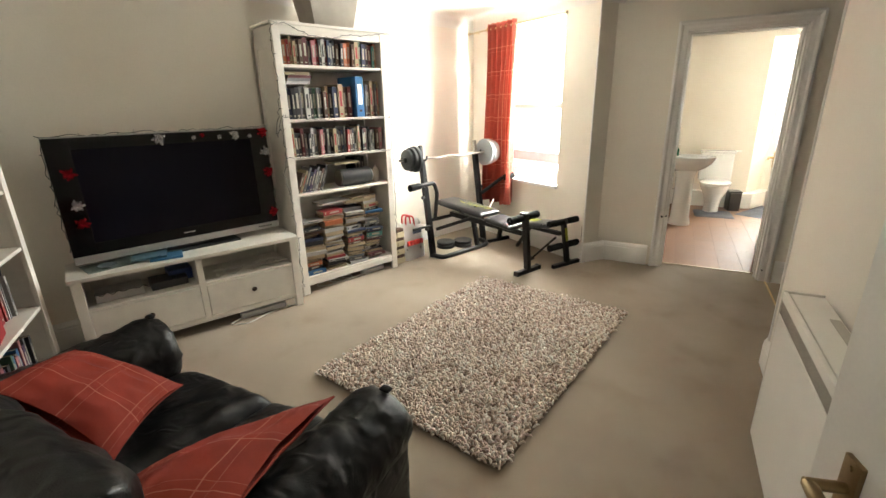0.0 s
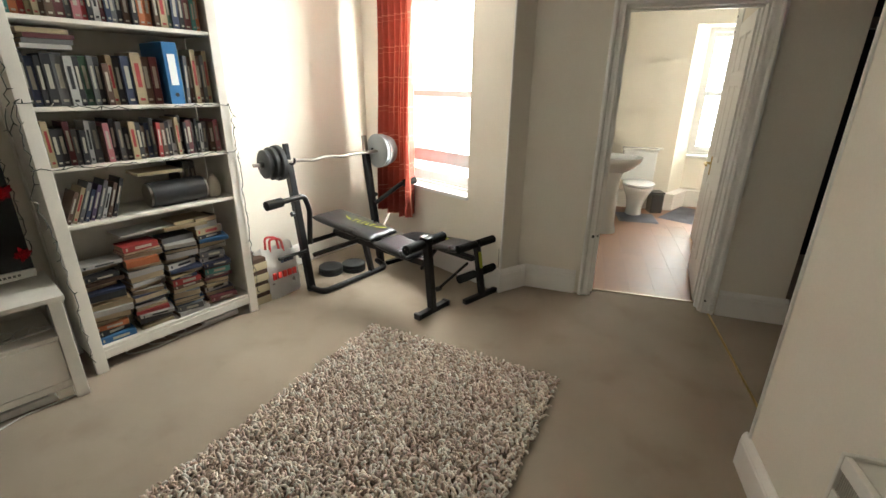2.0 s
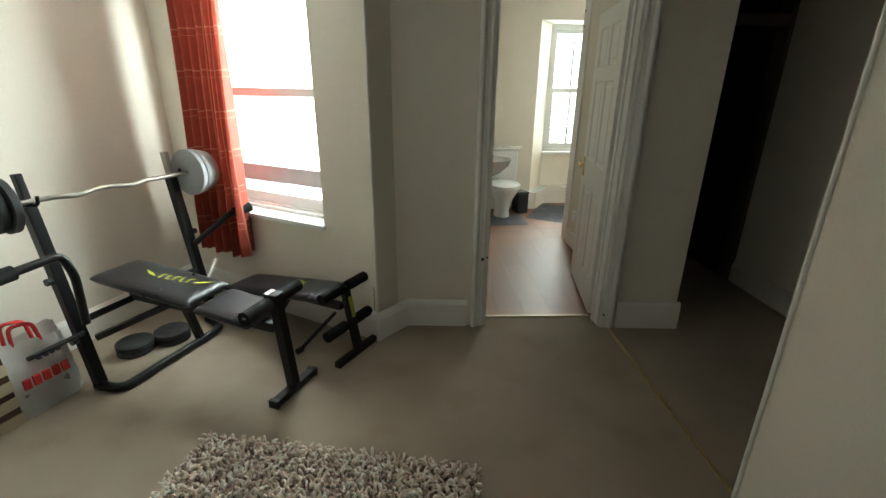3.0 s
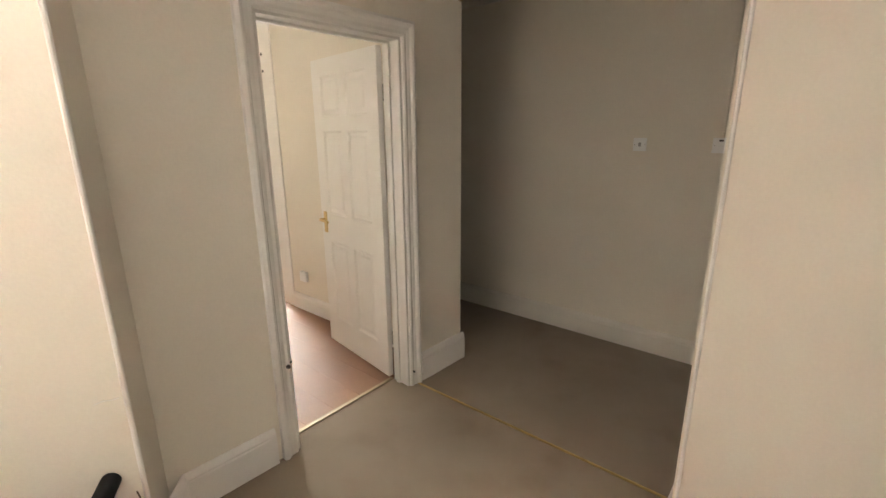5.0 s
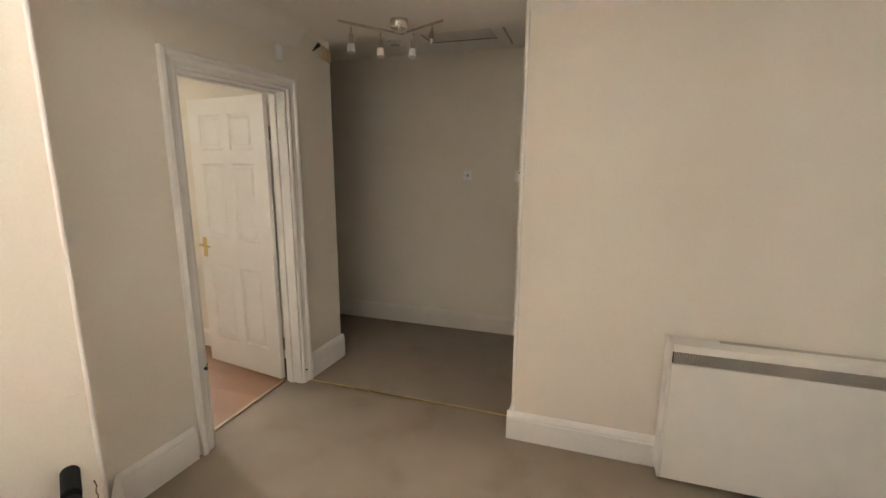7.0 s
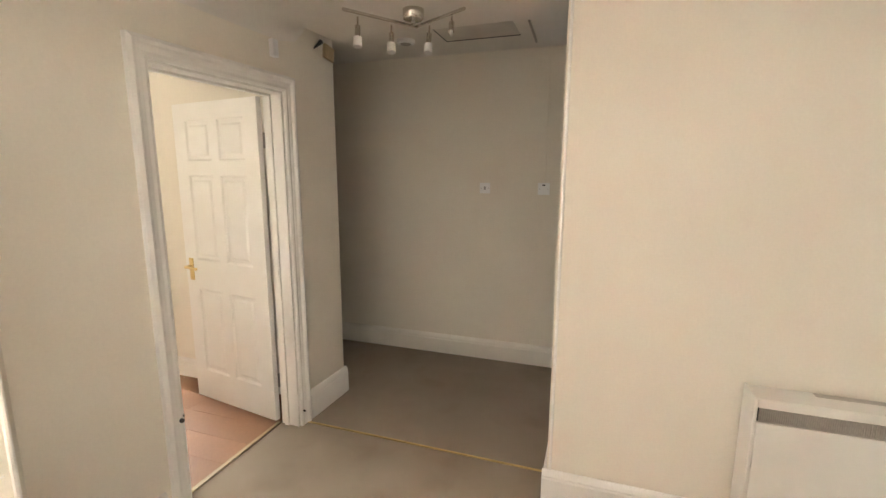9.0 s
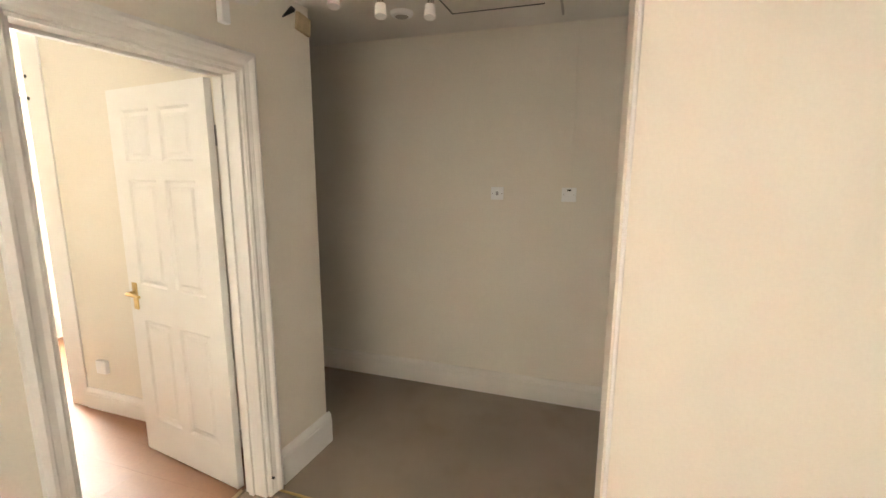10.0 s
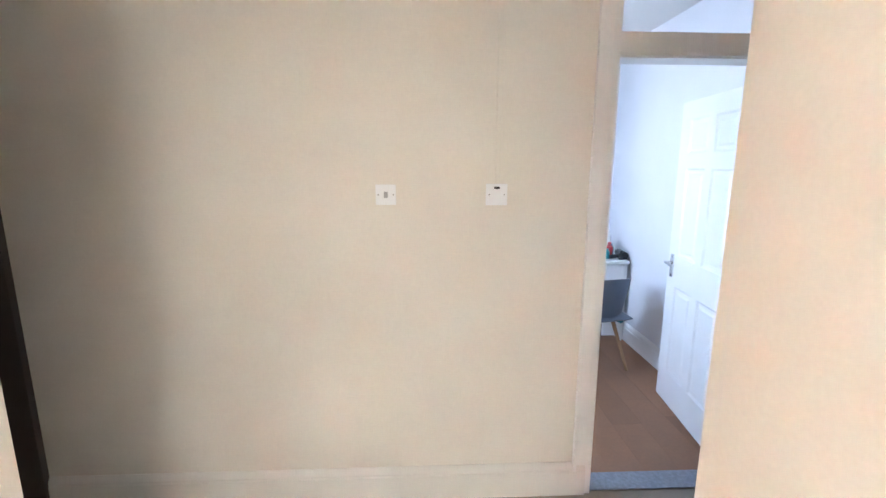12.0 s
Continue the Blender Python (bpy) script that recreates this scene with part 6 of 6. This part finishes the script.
wc_ = thing("toilet", "white close-coupled toilet with a closed lid", "toilet", (-0.075, 8.385, 0.004), 180)
part("cistern", box(nb(), -0.20, 0.20, 0.0, 0.17, 0.40, 0.78, 0.02), CERAMIC, wc_)
part("cistern_lid", box(nb(), -0.215, 0.215, 0.0, 0.185, 0.78, 0.815, 0.01), CERAMIC, wc_)
bm = nb()
rings = []
for sx, sy, cy, z in ((0.10, 0.15, 0.32, 0), (0.09, 0.14, 0.32, 0.10), (0.11, 0.16, 0.36, 0.22), (0.165, 0.21, 0.41, 0.34), (0.18, 0.235, 0.42, 0.39), (0.18, 0.235, 0.42, 0.40)):
    rings.append([bm.verts.new((sx * math.cos(2 * math.pi * k / 36), cy + sy * math.sin(2 * math.pi * k / 36), z)) for k in range(36)])
for a, b in zip(rings, rings[1:]):
    for k in range(36):
        bm.faces.new((a[k], a[(k + 1) % 36], b[(k + 1) % 36], b[k]))
bm.faces.new(rings[0][::-1])
bm.faces.new(rings[-1])
part("bowl", bm, CERAMIC, wc_, smooth=True)
bm = lathe(nb(), [(0.175, 0.0), (0.188, 0.006), (0.188, 0.026), (0.165, 0.034)], 36, pose(0, 0.42, 0.402) @ Matrix.Diagonal((1, 1.28, 1, 1)))
part("lid", bm, CERAMIC, wc_, smooth=True)
shelf_ = thing("pipe_boxing", "white pipe ledge behind the toilet", "ledge", (0.10, 8.498, 0.80))
part("ledge_board", box(nb(), -0.10, 0.12, -0.05, 0.0, -0.012, 0.006, 0.003), TRIM, shelf_)
pb = thing("pedal_bin", "small black waste bin beside the toilet", "bin", (0.195, 8.26, 0.004), 12)
part("bin_body", box(nb(), -0.075, 0.075, -0.09, 0.09, 0, 0.25, 0.012), BLACK_PLASTIC, pb)
part("bin_lid", box(nb(), -0.08, 0.08, -0.095, 0.095, 0.251, 0.275, 0.008), BLACK_PLASTIC, pb)
MATCLOTH = material("grey_bath_mat", (0.20, 0.20, 0.23), 0.95, var=0.12, fine=200, bump=0.9)


def bath_mat(label, x, y, w, d, turn, seed):
    g = thing("bath_mat", label, "bath mat", (x, y, 0.004), turn)
    bm = nb()
    nx, ny = 26, 20
    gr = [[bm.verts.new((w * (i / nx - 0.5), d * (j / ny - 0.5), 0.014 + 0.006 * noise.noise(Vector((i * 0.9 + seed, j * 0.9, 0))) if 0 < i < nx and 0 < j < ny else 0.001)) for j in range(ny + 1)] for i in range(nx + 1)]
    for i in range(nx):
        for j in range(ny):
            bm.faces.new((gr[i][j], gr[i + 1][j], gr[i + 1][j + 1], gr[i][j + 1]))
    bmesh.ops.solidify(bm, geom=list(bm.faces), thickness=-0.0)
    part("mat_pile", bm, MATCLOTH, g, smooth=True)


bath_mat("grey shaggy pedestal mat in front of the toilet", -0.05, 7.86, 0.46, 0.42, 3, 1)
bath_mat("grey shaggy bath mat on the laminate", 0.62, 8.19, 0.5, 0.80, -29, 5)
sk = thing("wall_socket", "white double socket above the bathroom passage skirting", "socket", (0.462, 6.90, 0.33))
part("socket_plate", box(nb(), -0.03, 0, -0.045, 0.045, -0.045, 0.045, 0.006), PLATE, sk)

# ---- bedroom beyond the hall ----
desk = thing("dressing_table", "white dressing table cluttered with cosmetics", "dressing table", (3.46, 2.53, 0.004))
part("table_top", box(nb(), -0.02, 0.50, 0.0, 1.15, 0.72, 0.75, 0.005), SASH, desk)
for y in (0.01, 0.75):
    part("side_panel", box(nb(), 0.0, 0.49, y, y + 0.022, 0, 0.719, 0.002), SASH, desk)
part("side_panel", box(nb(), 0.0, 0.49, 1.11, 1.132, 0, 0.719, 0.002), SASH, desk)
part("drawer_front", box(nb(), 0.0, 0.02, 0.034, 0.20, 0.05, 0.715, 0.002), SASH, desk)
part("apron", box(nb(), 0.0, 0.018, 0.203, 0.748, 0.62, 0.719, 0.002), SASH, desk)
mir = thing("table_mirror", "small white framed mirror standing on the dressing table", "mirror", (3.70, 2.70, 0.754), 75)
part("mirror_frame", box(nb(), -0.075, 0.075, -0.008, 0.008, 0.04, 0.25, 0.006), SASH, mir)
MIRROR = material("mirror_glass", (0.85, 0.86, 0.88), 0.05, metal=1.0, var=0, bump=0)
part("mirror_glass", box(nb(), -0.062, 0.062, -0.0095, -0.0075, 0.053, 0.237), MIRROR, mir)
part("mirror_stand", tube(nb(), bend([(-0.085, 0, 0.20), (-0.085, 0, 0.01), (0.085, 0, 0.01), (0.085, 0, 0.20)]), 0.005, 8), CHROME, mir)
rc2 = random.Random(4)
for i, (nm, c) in enumerate((("black", (0.02, 0.02, 0.02)), ("teal", (0.05, 0.35, 0.40)), ("white", (0.75, 0.75, 0.78)), ("red", (0.4, 0.04, 0.05)), ("brown", (0.25, 0.12, 0.06)), ("blue", (0.06, 0.25, 0.5)), ("black", (0.02, 0.02, 0.02)))):
    g = thing("cosmetic_bottle", "%s cosmetics bottle on the dressing table" % nm, "bottle", (3.52 + 0.045 * i, 2.58 + 0.055 * ((i * 2) % 5), 0.754))
    h = rc2.uniform(0.06, 0.14)
    r = rc2.uniform(0.02, 0.035)
    part("bottle_body", lathe(nb(), [(r, 0), (r, h * 0.7), (r * 0.5, h * 0.8), (r * 0.5, h)], 18), material(nm + "_bottle", c, 0.3), g, smooth=True)
g = thing("hair_dryer", "black hair dryer lying on the dressing table", "hair dryer", (3.56, 2.555, 0.754))
part("dryer_body", rod(nb(), (-0.06, 0, 0.035), (0.12, -0.02, 0.035), 0.034, 16), BLACK_PLASTIC, g, smooth=True)
part("dryer_handle", rod(nb(), (0.0, 0, 0.03), (-0.02, 0.12, 0.02), 0.018, 12), BLACK_PLASTIC, g, smooth=True)
SHELL = material("grey_chair_shell", (0.20, 0.23, 0.28), 0.4)
BEECH = material("beech_wood", (0.42, 0.25, 0.13), 0.5)
ch = thing("tub_chair", "grey moulded tub chair on splayed beech legs", "chair", (3.02, 3.0, 0.004), 10)
bm = nb()
rings = []
for k in range(14):
    t = k / 13
    z = 0.43 + 0.33 * t
    ring = []
    for i in range(25):
        a = math.pi * (-0.62 + 1.24 * i / 24)
        r = 0.20 + 0.05 * t
        edge = abs(i - 12) / 12
        ring.append(bm.verts.new((-r * math.cos(a), r * 1.05 * math.sin(a), 0.43 + (0.33 - 0.14 * edge ** 2) * t)))
    rings.append(ring)
for a, b in zip(rings, rings[1:]):
    for i in range(24):
        bm.faces.new((a[i], a[i + 1], b[i + 1], b[i]))
bmesh.ops.solidify(bm, geom=list(bm.faces), thickness=0.008)
part("backrest", bm, SHELL, ch, smooth=True)
part("seat", pillow(nb(), 0.215, 0.215, 0.03, pose(0, 0, 0.43), 18, 5), SHELL, ch, smooth=True)
for sx in (-1, 1):
    for sy in (-1, 1):
        part("leg", rod(nb(), (sx * 0.20, sy * 0.20, 0), (sx * 0.10, sy * 0.10, 0.42), 0.011, 12, 0.016), BEECH, ch)
th_ = thing("scarf", "teal and black scarf hanging on the chair", "scarf", (2.97, 2.97, 0.44))
bm = nb()
for i in range(7):
    bar(bm, (-0.10 + 0.02 * i, -0.15, -0.04 - 0.01 * (i % 3)), (-0.06 + 0.02 * i, 0.16, 0.10 + 0.012 * (i % 2)), 0.016, 0.01, 0.002)
part("scarf_cloth", bm, material("teal_cloth", (0.04, 0.30, 0.33), 0.8), th_)
